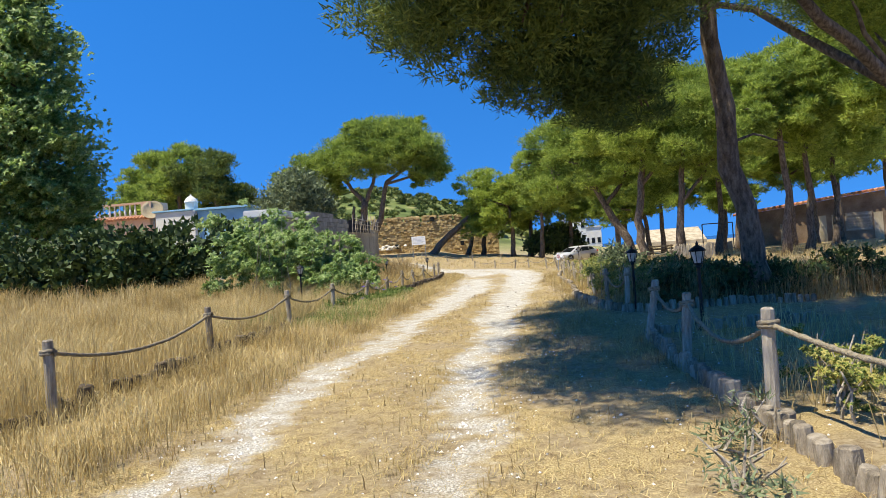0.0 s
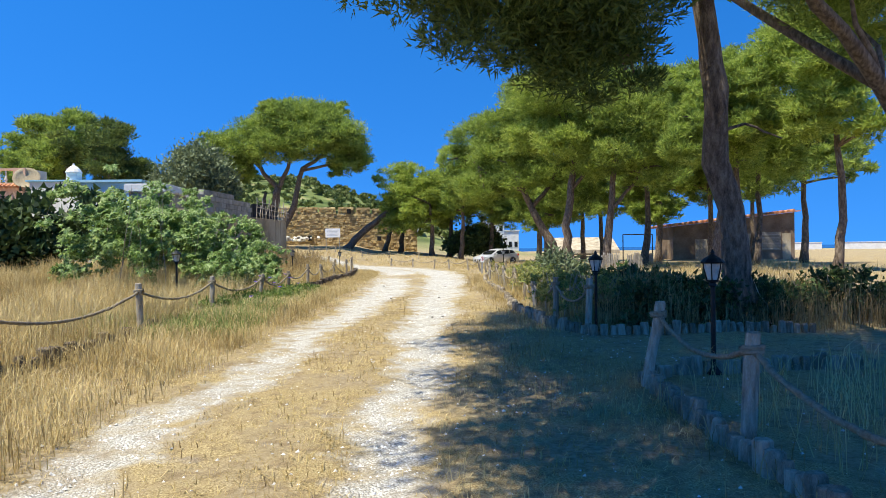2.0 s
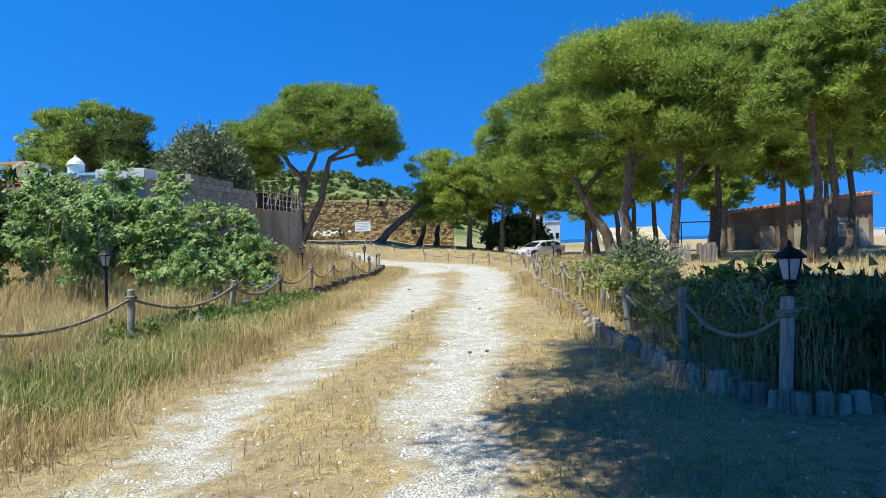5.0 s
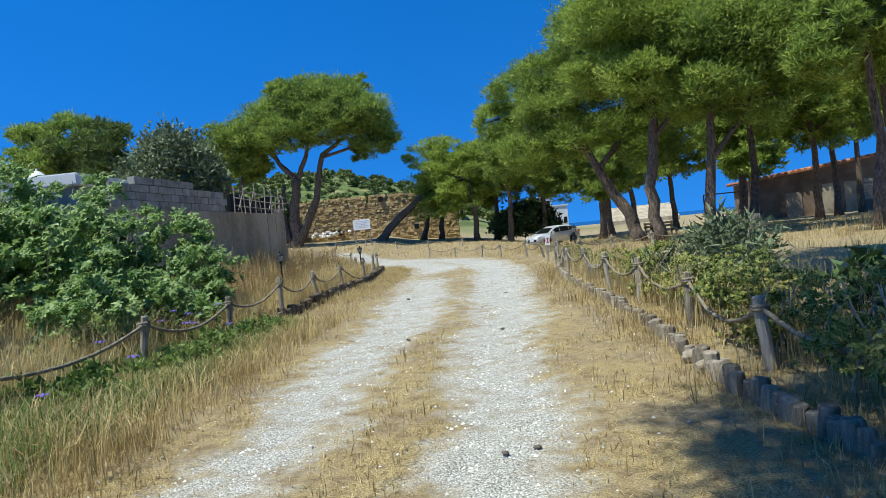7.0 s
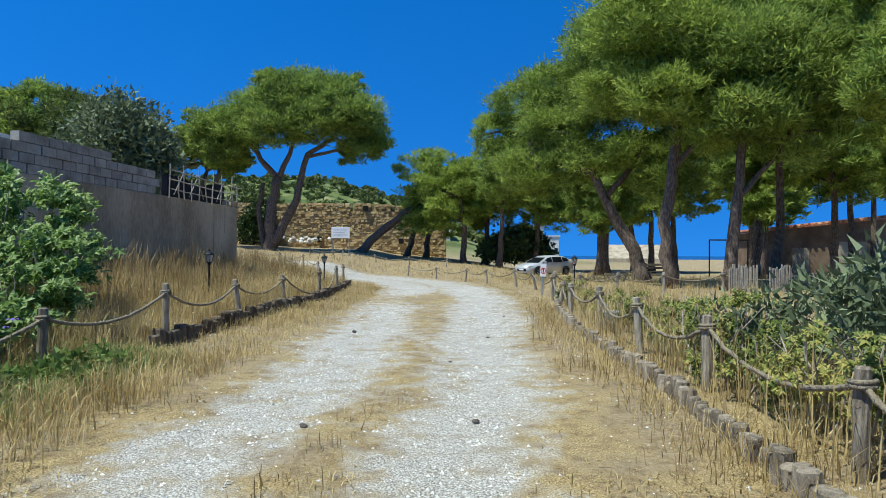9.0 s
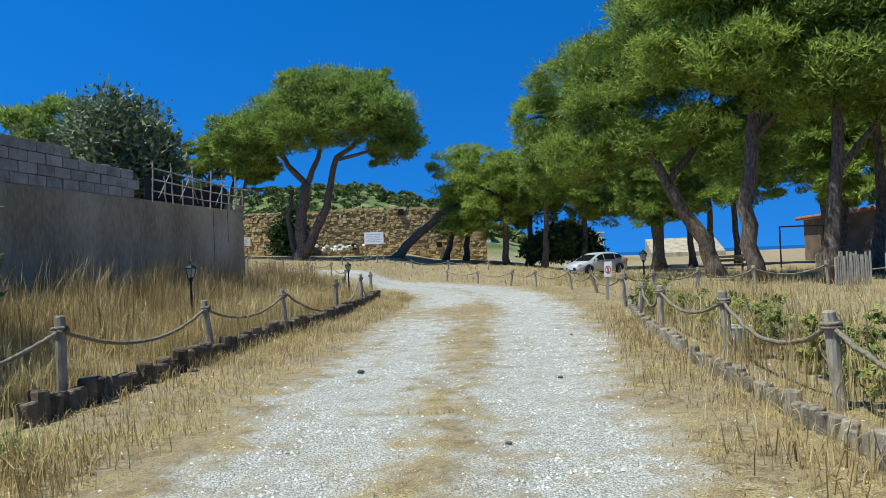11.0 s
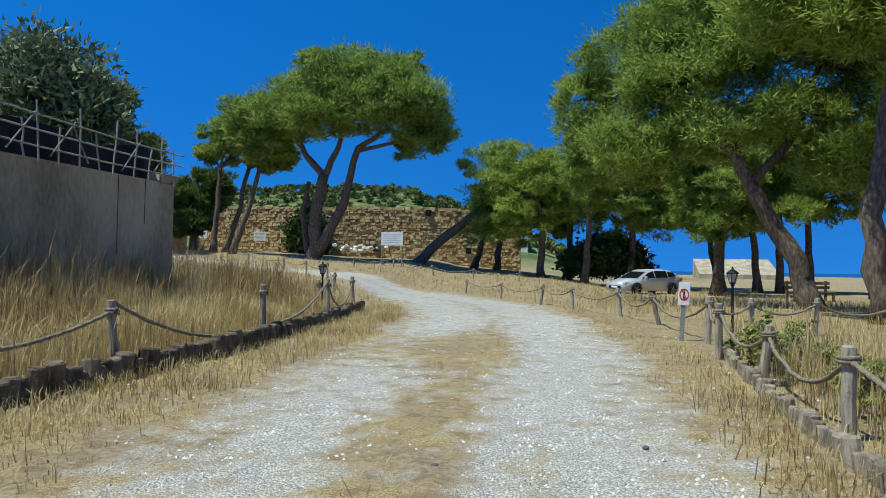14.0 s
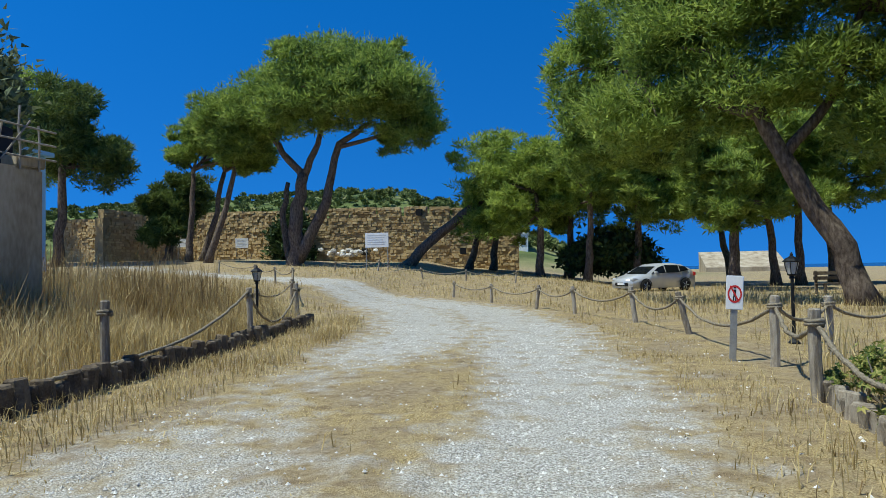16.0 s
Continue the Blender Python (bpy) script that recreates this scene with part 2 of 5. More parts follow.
def tube(points, radii, sides=8, rough=0.0, seed=0, twist=0.0):
    """Verts and faces of a round tube along points, with capped ends."""
    rnd = random.Random(seed)
    pts = [Vector(p) for p in points]
    vs, fs = [], []
    ref = Vector((0.31, 0.95, 0.07))
    for i, p in enumerate(pts):
        d = (pts[min(i + 1, len(pts) - 1)] - pts[max(i - 1, 0)]).normalized()
        u = d.cross(ref)
        if u.length < .1:
            u = d.cross(Vector((1, 0, 0)))
        u.normalize()
        v = d.cross(u)
        r = radii[i] if hasattr(radii, "__len__") else radii
        for k in range(sides):
            a = 2 * math.pi * k / sides + twist * i
            rr = r * (1 + rough * rnd.uniform(-1, 1))
            vs.append(p + u * math.cos(a) * rr + v * math.sin(a) * rr)
    for i in range(len(pts) - 1):
        for k in range(sides):
            a, b = i * sides + k, i * sides + (k + 1) % sides
            fs.append((a, b, b + sides, a + sides))
    fs.append(tuple(range(sides))[::-1])
    fs.append(tuple(range((len(pts) - 1) * sides, len(pts) * sides)))
    return vs, fs


def lathe(profile, sides=12):
    """Verts and faces of a turned solid from (radius, z) pairs."""
    vs, fs = [], []
    for r, z in profile:
        for k in range(sides):
            a = 2 * math.pi * k / sides
            vs.append((r * math.cos(a), r * math.sin(a), z))
    for i in range(len(profile) - 1):
        for k in range(sides):
            a, b = i * sides + k, i * sides + (k + 1) % sides
            fs.append((a, b, b + sides, a + sides))
    fs.append(tuple(range(sides))[::-1])
    fs.append(tuple(range((len(profile) - 1) * sides, len(profile) * sides)))
    return vs, fs


def bend(a, b, n=6, sag=0.0, wob=0.0, seed=0):
    rnd = random.Random(seed)
    a, b = Vector(a), Vector(b)
    out = []
    for i in range(n + 1):
        t = i / n
        p = a.lerp(b, t)
        p.z -= sag * 4 * t * (1 - t)
        if 0 < i < n:
            p += Vector((rnd.uniform(-wob, wob), rnd.uniform(-wob, wob), 0))
        out.append(p)
    return out


# ---------------------------------------------------------------- ground
def sm(a, b, x):
    t = np.clip((np.asarray(x, float) - a) / (b - a), 0, 1)
    return t * t * (3 - 2 * t)


def ground_z(x, y):
    """Height of the ground: a level track, a bank beside it, a rise to the old wall and a wooded hill behind."""
    x, y = np.asarray(x, float), np.asarray(y, float)
    z = .55 * sm(-4.2, -7.5, x) * sm(4, 16, y)
    z = z + 1.15 * sm(40, 72, y) * sm(10, -5, x) - .22 * sm(34, 48, y) * sm(2, 6, x) + .5 * sm(-8, -25, x) * sm(30, 60, y)
    z = z + 20 * sm(95, 215, y + .25 * x) * sm(30, -50, x)
    z = z + 2.6 * sm(95, 150, y) * sm(30, 0, x)
    z = z - 7 * sm(190, 330, np.hypot(x - 60, y - 40)) * sm(0, 50, x)
    z = z + .035 * np.sin(x * 2.1 + .6 * y) * np.cos(y * 1.3 - .4 * x) * sm(2.5, 5, np.abs(x))
    return z


ROAD_Y = (-40, -5, -.5, 8, 14, 20, 26, 30, 33, 36, 39, 42, 45, 48, 70)
ROAD_X = (-1.4, -1.08, -.95, -.5, -.1, .1, .15, -.1, -.6, -1.5, -2.8, -4.6, -7.0, -10, -50)


def gravel_at(x, y):
    c = np.interp(y, ROAD_Y, ROAD_X)
    w = np.interp(y, (-10, 0, 8, 14, 20, 30, 40), (.25, .31, .46, .62, .9, 1.0, 1.3))
    off = np.interp(y, (-10, 8, 20, 30), (.92, .78, .85, .9))
    wob = .1 * np.sin(y * 1.1) + .06 * np.sin(y * 2.7 + 1)
    worn = [1.0 - .5 * (np.abs(x - c - k * off - wob) / w) ** 1.5 for k in (1, -1)]
    g = np.maximum(worn[0] * np.interp(y, (-9, -4, 0, 4), (.52, .66, .9, 1.0)), worn[1] * np.interp(y, (-9, 4, 14), (.74, .8, 1.0)))
    fade = sm(70, 52, y)
    patch = np.exp(-((x + .45) / .75) ** 2 - ((y - 24.4) / 2.2) ** 2) + .7 * np.exp(-((x + .2) / .4) ** 2 - ((y - 19.5) / 2.0) ** 2)
    return np.clip(g - .9 * patch, 0, 1) * fade


def spaced(stops):
    out = []
    for a, b, s in stops:
        out += list(np.arange(a, b - 1e-6, s))
    return np.array(out + [stops[-1][1]])


gx = spaced([(-900, -200, 50), (-200, -60, 7), (-60, -12, 2), (-12, -5, .4), (-5, 5, .12), (5, 12, .4), (12, 60, 2), (60, 200, 7), (200, 900, 50)])
gy = spaced([(-500, -60, 40), (-60, -14, 3), (-14, 40, .16), (40, 56, .4), (56, 110, 2), (110, 330, 6), (330, 900, 40)])
GX, GY = np.meshgrid(gx, gy)
GZ = ground_z(GX, GY)
gr = gravel_at(GX, GY)
rs = np.random.RandomState(3)
GZ = GZ + rs.normal(0, .006, GZ.shape) * (np.abs(GX) < 6) - .03 * gr * (GY < 60)
nv = np.stack([GX, GY, GZ], -1).reshape(-1, 3)
nx = len(gx)
idx = np.arange(len(nv)).reshape(GX.shape)
quads = np.stack([idx[:-1, :-1], idx[:-1, 1:], idx[1:, 1:], idx[1:, :-1]], -1).reshape(-1, 4)
gme = bpy.data.meshes.new("ground")
gme.from_pydata(nv.tolist(), [], quads.tolist())
gme.materials.append(M_GROUND)
for key, val in (("gravel", gr), ("scrub", sm(85, 130, GY) * sm(36, 12, GX))):
    a = gme.attributes.new(key, 'FLOAT', 'POINT')
    a.data.foreach_set("value", val.ravel().astype(np.float32))
ground = tagged(new("ground", gme), "dry grass ground with pale gravel wheel tracks", "ground", kind="structure")
sea = mesh_ob("water", [(-4500, -4500, -4.5), (4500, -4500, -4.5), (4500, 4500, -4.5), (-4500, 4500, -4.5)], [(0, 1, 2, 3)], M_SEA)
tagged(sea, "flat deep blue sea reaching the horizon", "sea", kind="structure")


def gz(x, y):
    return float(ground_z(x, y))


# ---------------------------------------------------------------- grass, leaves
def blades(n, xs, ys, hs, mat_, name, label, seed, lean=.35, width=.006, keep=None, cat="grass", clump=0):
    """Loose grass: bent tapered blades, each of three triangles."""
    r = np.random.RandomState(seed)
    x, y = r.uniform(*xs, n), r.uniform(*ys, n)
    if clump:
        cx, cy = r.uniform(*xs, clump), r.uniform(*ys, clump)
        k = r.randint(0, clump, n)
        x, y = cx[k] + r.normal(0, .17, n), cy[k] + r.normal(0, .17, n)
    if keep is not None:
        ok = keep(x, y, r.uniform(0, 1, n))
        x, y = x[ok], y[ok]
    n = len(x)
    patch = .6 + .6 * (.5 + .5 * np.sin(x * 1.7 + 2 * np.sin(y * .9)) * np.cos(y * 1.3 + x))
    h = r.uniform(*hs, n) * patch
    a, t = r.uniform(0, 2 * np.pi, n), r.uniform(0, lean, n)
    w = width * .62 * r.uniform(.5, 1.5, n) * (1 + .012 * np.clip(y, 0, 60))
    dx, dy = np.cos(a), np.sin(a)
    z0 = ground_z(x, y) - .03
    base = np.stack([x, y, z0], 1)
    side = np.stack([-dy, dx, 0 * a], 1) * w[:, None]
    mid = base + np.stack([dx * h * t * .35, dy * h * t * .35, h * .6], 1)
    tip = base + np.stack([dx * h * t * 1.2, dy * h * t * 1.2, h * (1 - .3 * t)], 1)
    tris = np.stack([np.stack([base - side, base + side, mid + side * .8], 1),
                     np.stack([base - side, mid + side * .8, mid - side * .8], 1),
                     np.stack([mid - side * .8, mid + side * .8, tip], 1)], 1).reshape(-1, 3, 3)
    ob = tri_soup(name, tris, mat_)
    return tagged(ob, label, cat, kind="stuff")


def leaf_tris(lobes, n, size, seed, slim=.3, shell=.55, droop=0.0):
    """Small leaf triangles through the outer part of ellipsoid lobes (x, y, z, rx, ry, rz), in uneven clumps."""
    r = np.random.RandomState(seed)
    L = np.array(lobes, float)
    wt = (L[:, 3] * L[:, 4] + L[:, 4] * L[:, 5] + L[:, 3] * L[:, 5])
    k = r.choice(len(L), n, p=wt / wt.sum())
    nc = max(30, n // 28)
    ck = r.choice(len(L), nc, p=wt / wt.sum())
    cd = r.normal(size=(nc, 3))
    cd /= np.linalg.norm(cd, axis=1)[:, None]
    cr = shell + (1.04 - shell) * r.uniform(0, 1, nc) ** .6
    cc = L[ck, :3] + cd * cr[:, None] * L[ck, 3:]
    pick = r.randint(0, nc, n)
    spread = .13 * np.mean(L[ck[pick], 3:], axis=1) + size * .5
    q = r.normal(size=(n, 3))
    q /= np.linalg.norm(q, axis=1)[:, None] + 1e-6
    q *= r.uniform(.1, 1, n)[:, None] ** .5
    spread = np.minimum(spread, 1.0) * np.where(r.uniform(0, 1, n) < .26, 2.2, 1.0)
    c = cc[pick] + q * spread[:, None] * (1.35, 1.35, .8)
    d = q + r.normal(0, .6, (n, 3)) + (0, 0, .35 - droop)
    d /= np.linalg.norm(d, axis=1)[:, None]
    s = np.cross(d, r.normal(size=(n, 3)))
    s /= np.linalg.norm(s, axis=1)[:, None] + 1e-6
    ln = size * r.uniform(.6, 1.4, n)[:, None]
    return np.stack([c - s * ln * slim, c + s * ln * slim, c + d * ln], 1)


def needle_tris(lobes, n, size, seed, slim=.12):
    """Needles in domed tufts that cover ellipsoid lobes (x, y, z, rx, ry, rz), with gaps between the tufts."""
    r = np.random.RandomState(seed)
    L = np.array(lobes, float)
    wt = (L[:, 3] * L[:, 4] + L[:, 4] * L[:, 5] + L[:, 3] * L[:, 5])
    nc = max(50, n // 105)
    ck = r.choice(len(L), nc, p=wt / wt.sum())
    cd = r.normal(size=(nc, 3)) + (0, 0, .3)
    cd /= np.linalg.norm(cd, axis=1)[:, None]
    cc = L[ck, :3] + cd * (.5 + .52 * r.uniform(0, 1, nc) ** .6)[:, None] * L[ck, 3:]
    rad = np.clip(.3 * L[ck, 3:].mean(axis=1), .22, .8) * r.uniform(.6, 1.35, nc)
    k = r.randint(0, nc, n)
    q = r.normal(size=(n, 3))
    q /= np.linalg.norm(q, axis=1)[:, None] + 1e-6
    q[:, 2] = q[:, 2] * .75 + .2
    stray = np.where(r.uniform(0, 1, n) < .1, 1.5, 1.0)
    c = cc[k] + q * (rad[k] * stray * r.uniform(.15, 1, n) ** .45)[:, None] * (1.15, 1.15, .75)
    d = q + r.normal(0, .5, (n, 3)) + (0, 0, .25)
    d /= np.linalg.norm(d, axis=1)[:, None]
    s = np.cross(d, r.normal(size=(n, 3)))
    s /= np.linalg.norm(s, axis=1)[:, None] + 1e-6
    ln = size * r.uniform(.6, 1.4, n)[:, None]
    return np.stack([c - s * ln * slim, c + s * ln * slim, c + d * ln], 1)


def lobed_leaf_tris(lobes, n, size, seed):
    """Broad five-pointed leaves, slightly cupped and hanging, through the outer part of ellipsoid lobes."""
    r = np.random.RandomState(seed)
    t = leaf_tris(lobes, n, size * .2, seed, .4, .3)
    c = t.mean(axis=1)
    nrm = r.normal(0, .55, (n, 3)) + (-.25, -.35, .8)
    nrm /= np.linalg.norm(nrm, axis=1)[:, None]
    u = np.cross(nrm, r.normal(size=(n, 3)))
    u /= np.linalg.norm(u, axis=1)[:, None] + 1e-6
    v = np.cross(nrm, u)
    ln = size * r.uniform(.55, 1.25, n)[:, None]
    out = []
    for a, f in ((0, 1.0), (1.05, .85), (-1.05, .85), (2.1, .6), (-2.1, .6)):
        tip = c + (u * math.cos(a) + v * math.sin(a)) * ln * .62 * f - nrm * ln * .12
        l0 = c + (u * math.cos(a - .55) + v * math.sin(a - .55)) * ln * .26
        l1 = c + (u * math.cos(a + .55) + v * math.sin(a + .55)) * ln * .26
        out += [np.stack([c, l0, tip], 1), np.stack([c, tip, l1], 1)]
    return np.stack(out, 1).reshape(-1, 3, 3)


# ---------------------------------------------------------------- trees
def pine(name, stems, lobes, n, size, label, needle=None, seed=1, twigs=10, group="", slim=.13, cat="pine tree", broad=False):
    """A pine: stems given as (points, base radius, tip radius), crown of needle clumps in uneven lobes."""
    x, y, z = stems[0][0][0]
    t = thing(name, pose(x, y, z), label, cat, group)
    o = Vector((x, y, z))
    rnd = random.Random(seed)
    first = True
    ends = []
    for pts, r0, r1 in stems:
        P = []
        for a, b in zip(pts[:-1], pts[1:]):
            seg = bend(a, b, 4, 0, .03 + r0 * .2, rnd.random())
            P += seg if not P else seg[1:]
        R = [r0 + (r1 - r0) * i / (len(P) - 1) for i in range(len(P))]
        if first:
            R[0] *= 1.35
            P[0] = P[0] - Vector((0, 0, .15))
        vs, fs = tube([p - o for p in P], R, 10, .1, rnd.random())
        mesh_ob("trunk" if first else "limb", vs, fs, M_BARK, t, smooth=True)
        first = False
        ends.append(P[-1])
        ends.append(P[len(P) * 2 // 3])
    for i in range(twigs):
        lb = lobes[rnd.randrange(len(lobes))]
        e = min(ends, key=lambda q: (q - Vector(lb[:3])).length)
        aim = Vector(lb[:3]) + Vector((rnd.uniform(-.8, .8) * lb[3], rnd.uniform(-.8, .8) * lb[4], rnd.uniform(-.6, .5) * lb[5]))
        P = bend(e, aim, 4, -.15, .12, rnd.random())
        r0 = stems[0][2] * .75
        vs, fs = tube([p - o for p in P], [r0, r0 * .8, r0 * .6, r0 * .4, r0 * .15], 6, .1, i)
        mesh_ob("branch", vs, fs, M_BARK, t, smooth=True)
    tri_ = (lobed_leaf_tris(lobes, n, size, seed) if broad else needle_tris(lobes, int(n * 2.4), size * .72, seed, slim)) - np.array(o)
    tri_soup("crown", tri_, needle or M_NEEDLE, t)
    return t


def lobes_round(cx, cy, cz, R, H, k, seed, rr=.34):
    """Uneven lobes spread through a ragged crown of radius R and height H about its middle."""
    rnd = random.Random(seed)
    out = [(cx, cy, cz, R * .4, R * .4, H * .3)]
    for i in range(int(k * 1.7)):
        a, q = rnd.uniform(0, 2 * math.pi), math.sqrt(rnd.uniform(.05, 1)) * R * .8
        zz = cz + rnd.uniform(-1, 1) * H * .56 * (1.12 - .55 * q / R)
        s = R * rr * rnd.uniform(.55, 1.15)
        out.append((cx + q * math.cos(a), cy + q * math.sin(a), zz, s, s, s * rnd.uniform(.7, .95)))
    return out


# the broad umbrella pine before the old wall
U = [(x, y, z - .7, a, b, c) for x, y, z, a, b, c in [(-6.9, 60, 10.1, 1.6, 1.7, 1.0), (-11.5, 60, 14.3, 3.8, 3.8, 2.0), (-8.0, 59.5, 12.7, 2.9, 3.2, 2.0), (-14.5, 60.5, 13.3, 3.0, 3.2, 2.0), (-10.5, 58.5, 12.2, 2.6, 3, 1.6),
     (-6.6, 60, 10.9, 1.9, 2.2, 1.3), (-16.5, 59.5, 11.9, 2.6, 2.6, 1.7), (-13.5, 58, 11.5, 2.0, 2.2, 1.4), (-18.3, 60.5, 10.8, 2.2, 2.4, 1.4),
     (-9.5, 61.5, 15.0, 2.4, 2.6, 1.4), (-7.0, 58.5, 12.6, 1.7, 2, 1.1), (-19.0, 60, 12.0, 2.2, 2.4, 1.2), (-17.6, 60, 9.8, 1.8, 2, 1.0)]]
pine("umbrella_pine", [([(-14.2, 60, .7), (-14.1, 60, 4.5), (-13.6, 60, 7.4)], .55, .34), ([(-13.6, 60, 7.2), (-15.0, 60, 8.8), (-16.2, 59.8, 10.8)], .28, .13),
                       ([(-13.6, 60, 7.2), (-12.6, 60, 9.3), (-11.8, 60, 12.5)], .26, .12), ([(-14.0, 60, 1.8), (-12.0, 59.8, 5.5), (-11.2, 60, 9.2), (-9.0, 60, 10.6)], .38, .12),
                       ([(-11.2, 60, 9.0), (-8.5, 60, 9.6), (-6.8, 60, 10.4)], .15, .07), ([(-14.6, 60.6, .7), (-15.4, 61, 4.5), (-15.0, 61, 7)], .26, .14)],
     U + [(u[0] + q[0], u[1] + q[1], u[2] + q[2], u[3] * .38, u[4] * .38, u[5] * .45) for n, u in enumerate(U) for q in ((u[3] * math.cos(n * 2.1), -u[4] * .5, u[5] * .5), (-u[3] * .8 * math.cos(n * 1.3), u[4] * .3, -u[5] * .5 + .2 * n % 1))], 60000, .42, "broad umbrella pine with forked dark trunks and flat crown", seed=5, twigs=16)
pine("leaning_pine", [([(-7.4, 61, 1.1), (-5.0, 61.5, 3.4), (-2.2, 62, 5.6), (-.6, 62, 6.6)], .38, .18)],
     [(.2, 62, 7.2, 1.4, 1.5, .9), (-.9, 62, 7.6, 1.0, 1.2, .8)], 5000, .38, "leaning pine trunk slanting across the old stone wall", seed=6, twigs=3)
for i, (x, y, tx, cx, cz, R) in enumerate([(-22.6, 62, -22.2, -21.4, 9.6, 2.8), (-22.2, 63.2, -20.5, -19.4, 9.3, 2.2), (-20.4, 60.5, -18.4, -17.8, 8.6, 1.9)]):
    pine("slender_pine", [([(x, y, gz(x, y)), ((x + tx) / 2, y, 4.5), (tx, y, 8.2)], .26, .14)], lobes_round(cx, y, cz + .4, R, R * 1.0, 6, 40 + i),
         9000, .4, "slender dark pine trunk with sparse crown by the wall", M_NEEDLE, 50 + i, 6, "slender pines")
for i, (x, y, R, z) in enumerate([(-28.6, 57, 4.8, 10.2), (-34, 60, 5.0, 11.3), (-26.5, 66, 3.2, 6.0), (-43, 70, 5, 11)]):
    pine("dark_pine", [([(x, y, gz(x, y)), (x + .3, y, z * .55), (x + .2, y, z)], .34, .18)], lobes_round(x, y, z, R, R * 1.25, 10, 60 + i),
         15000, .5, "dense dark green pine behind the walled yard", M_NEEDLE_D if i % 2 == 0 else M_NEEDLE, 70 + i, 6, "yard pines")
# grove on the right of the track
GROVE = [(1.4, 61, 1.2, -.6, 6.3, 3.5, 5.6, 1), (-1.9, 66, -1.6, -2.0, 5.6, 1.9, 3.6, 1), (-3.6, 66, -2.6, 1.6, 6.0, 2.2, 4.4, 1), (4.2, 60, 4.4, 5.1, 7.4, 2.8, 6.4, 1), (3.2, 63, 3.3, 3.4, 7.4, 2.4, 6.0, 0),
         (7.2, 61, 7.3, 7.6, 7.4, 2.9, 6.6, 0), (14.2, 66, 12.8, 10.8, 8.4, 3.8, 7.6, 0), (12.6, 59, 12.2, 12.6, 6.8, 2.8, 6.0, 1), (15.0, 60, 14.2, 14.4, 7.2, 3.0, 6.2, 1), (16.4, 60, 16.0, 16.6, 7.2, 3.0, 6.2, 0),
         (18.6, 61, 18.0, 18.4, 8.2, 3.4, 7.0, 1), (23, 57, 22.6, 22.8, 8.6, 3.4, 5.6, 0), (19.5, 48, 19.8, 20.0, 8.6, 3.2, 5.2, 1), (23.5, 47, 23.2, 23.4, 8.4, 3.3, 5.2, 0), (27.5, 52, 27.2, 27.6, 8.4, 3.4, 5.2, 1),
         (31.5, 56, 31.2, 31.4, 8.4, 3.4, 5.2, 0), (16.4, 42, 16.6, 16.8, 6.0, 2.5, 5.6, 0), (27, 40, 27, 27.2, 8.4, 3.6, 5.6, 0), (10.6, 53, 10.8, 10.4, 5.8, 2.3, 4.8, 0)]
for i, (x, y, tx, cx, cz, R, H, br) in enumerate(GROVE):
    z = gz(x, y)
    pine("grove_pine", [([(x, y, z), ((x + tx) / 2 + .15, y, 3.2), (tx, y, cz - .6)], .27, .13)], lobes_round(cx, y, cz - .4, R * 1.1, H, 16, 80 + i, .38), 16000, .4,
         "bright green pine of the grove beside the track" if br else "tall green pine of the grove with bare lower trunk", M_NEEDLE_L if br else M_NEEDLE, 90 + i, 7, "grove pines")
pine("grey_trunk_pine", [([(8.9, 36, 0), (8.2, 36.1, 1.9), (7.2, 36.3, 3.8), (6.2, 36.8, 6.2)], .32, .15), ([(7.2, 36.3, 3.7), (8.6, 36.4, 5.4), (9.2, 36.2, 7.4)], .15, .07), ([(6.8, 36.5, 4.8), (4.8, 38.2, 6.0), (3.6, 40.2, 7.4)], .13, .06)],
     [(2.5, 40.5, 7.4, 1.0, 1.1, .9), (3.8, 40.5, 8.8, 1.4, 1.5, 1.1), (3.0, 40.6, 6.0, 1.3, 1.4, 1.0), (4.7, 40.5, 4.9, 1.3, 1.4, .9), (5.2, 40, 7.2, 1.5, 1.6, 1.2), (2.8, 41, 4.7, 1.0, 1.1, .7), (10.0, 36, 4.4, 1.5, 1.6, 1.0), (11.4, 36.4, 6.6, 1.8, 1.8, 1.3), (7.0, 36.6, 10.6, 1.7, 1.8, 1.3), (9.4, 36, 11.0, 1.7, 1.7, 1.3), (11.6, 36.6, 9.2, 1.6, 1.6, 1.3), (9.6, 36.2, 8.2, 1.7, 1.7, 1.2), (5.6, 37.4, 7.4, 2.0, 2, 1.3), (4.0, 38, 5.2, 1.5, 1.6, .9), (6.2, 37, 5.4, 1.5, 1.6, .9), (7.4, 37, 8.2, 2, 2, 1.3), (5.4, 38.5, 9.2, 1.8, 1.9, 1.0), (8.4, 36.2, 5.8, 1.4, 1.4, .9)],
     74000, .27, "leaning grey-barked pine with a dense low crown", M_NEEDLE, 21, 14)
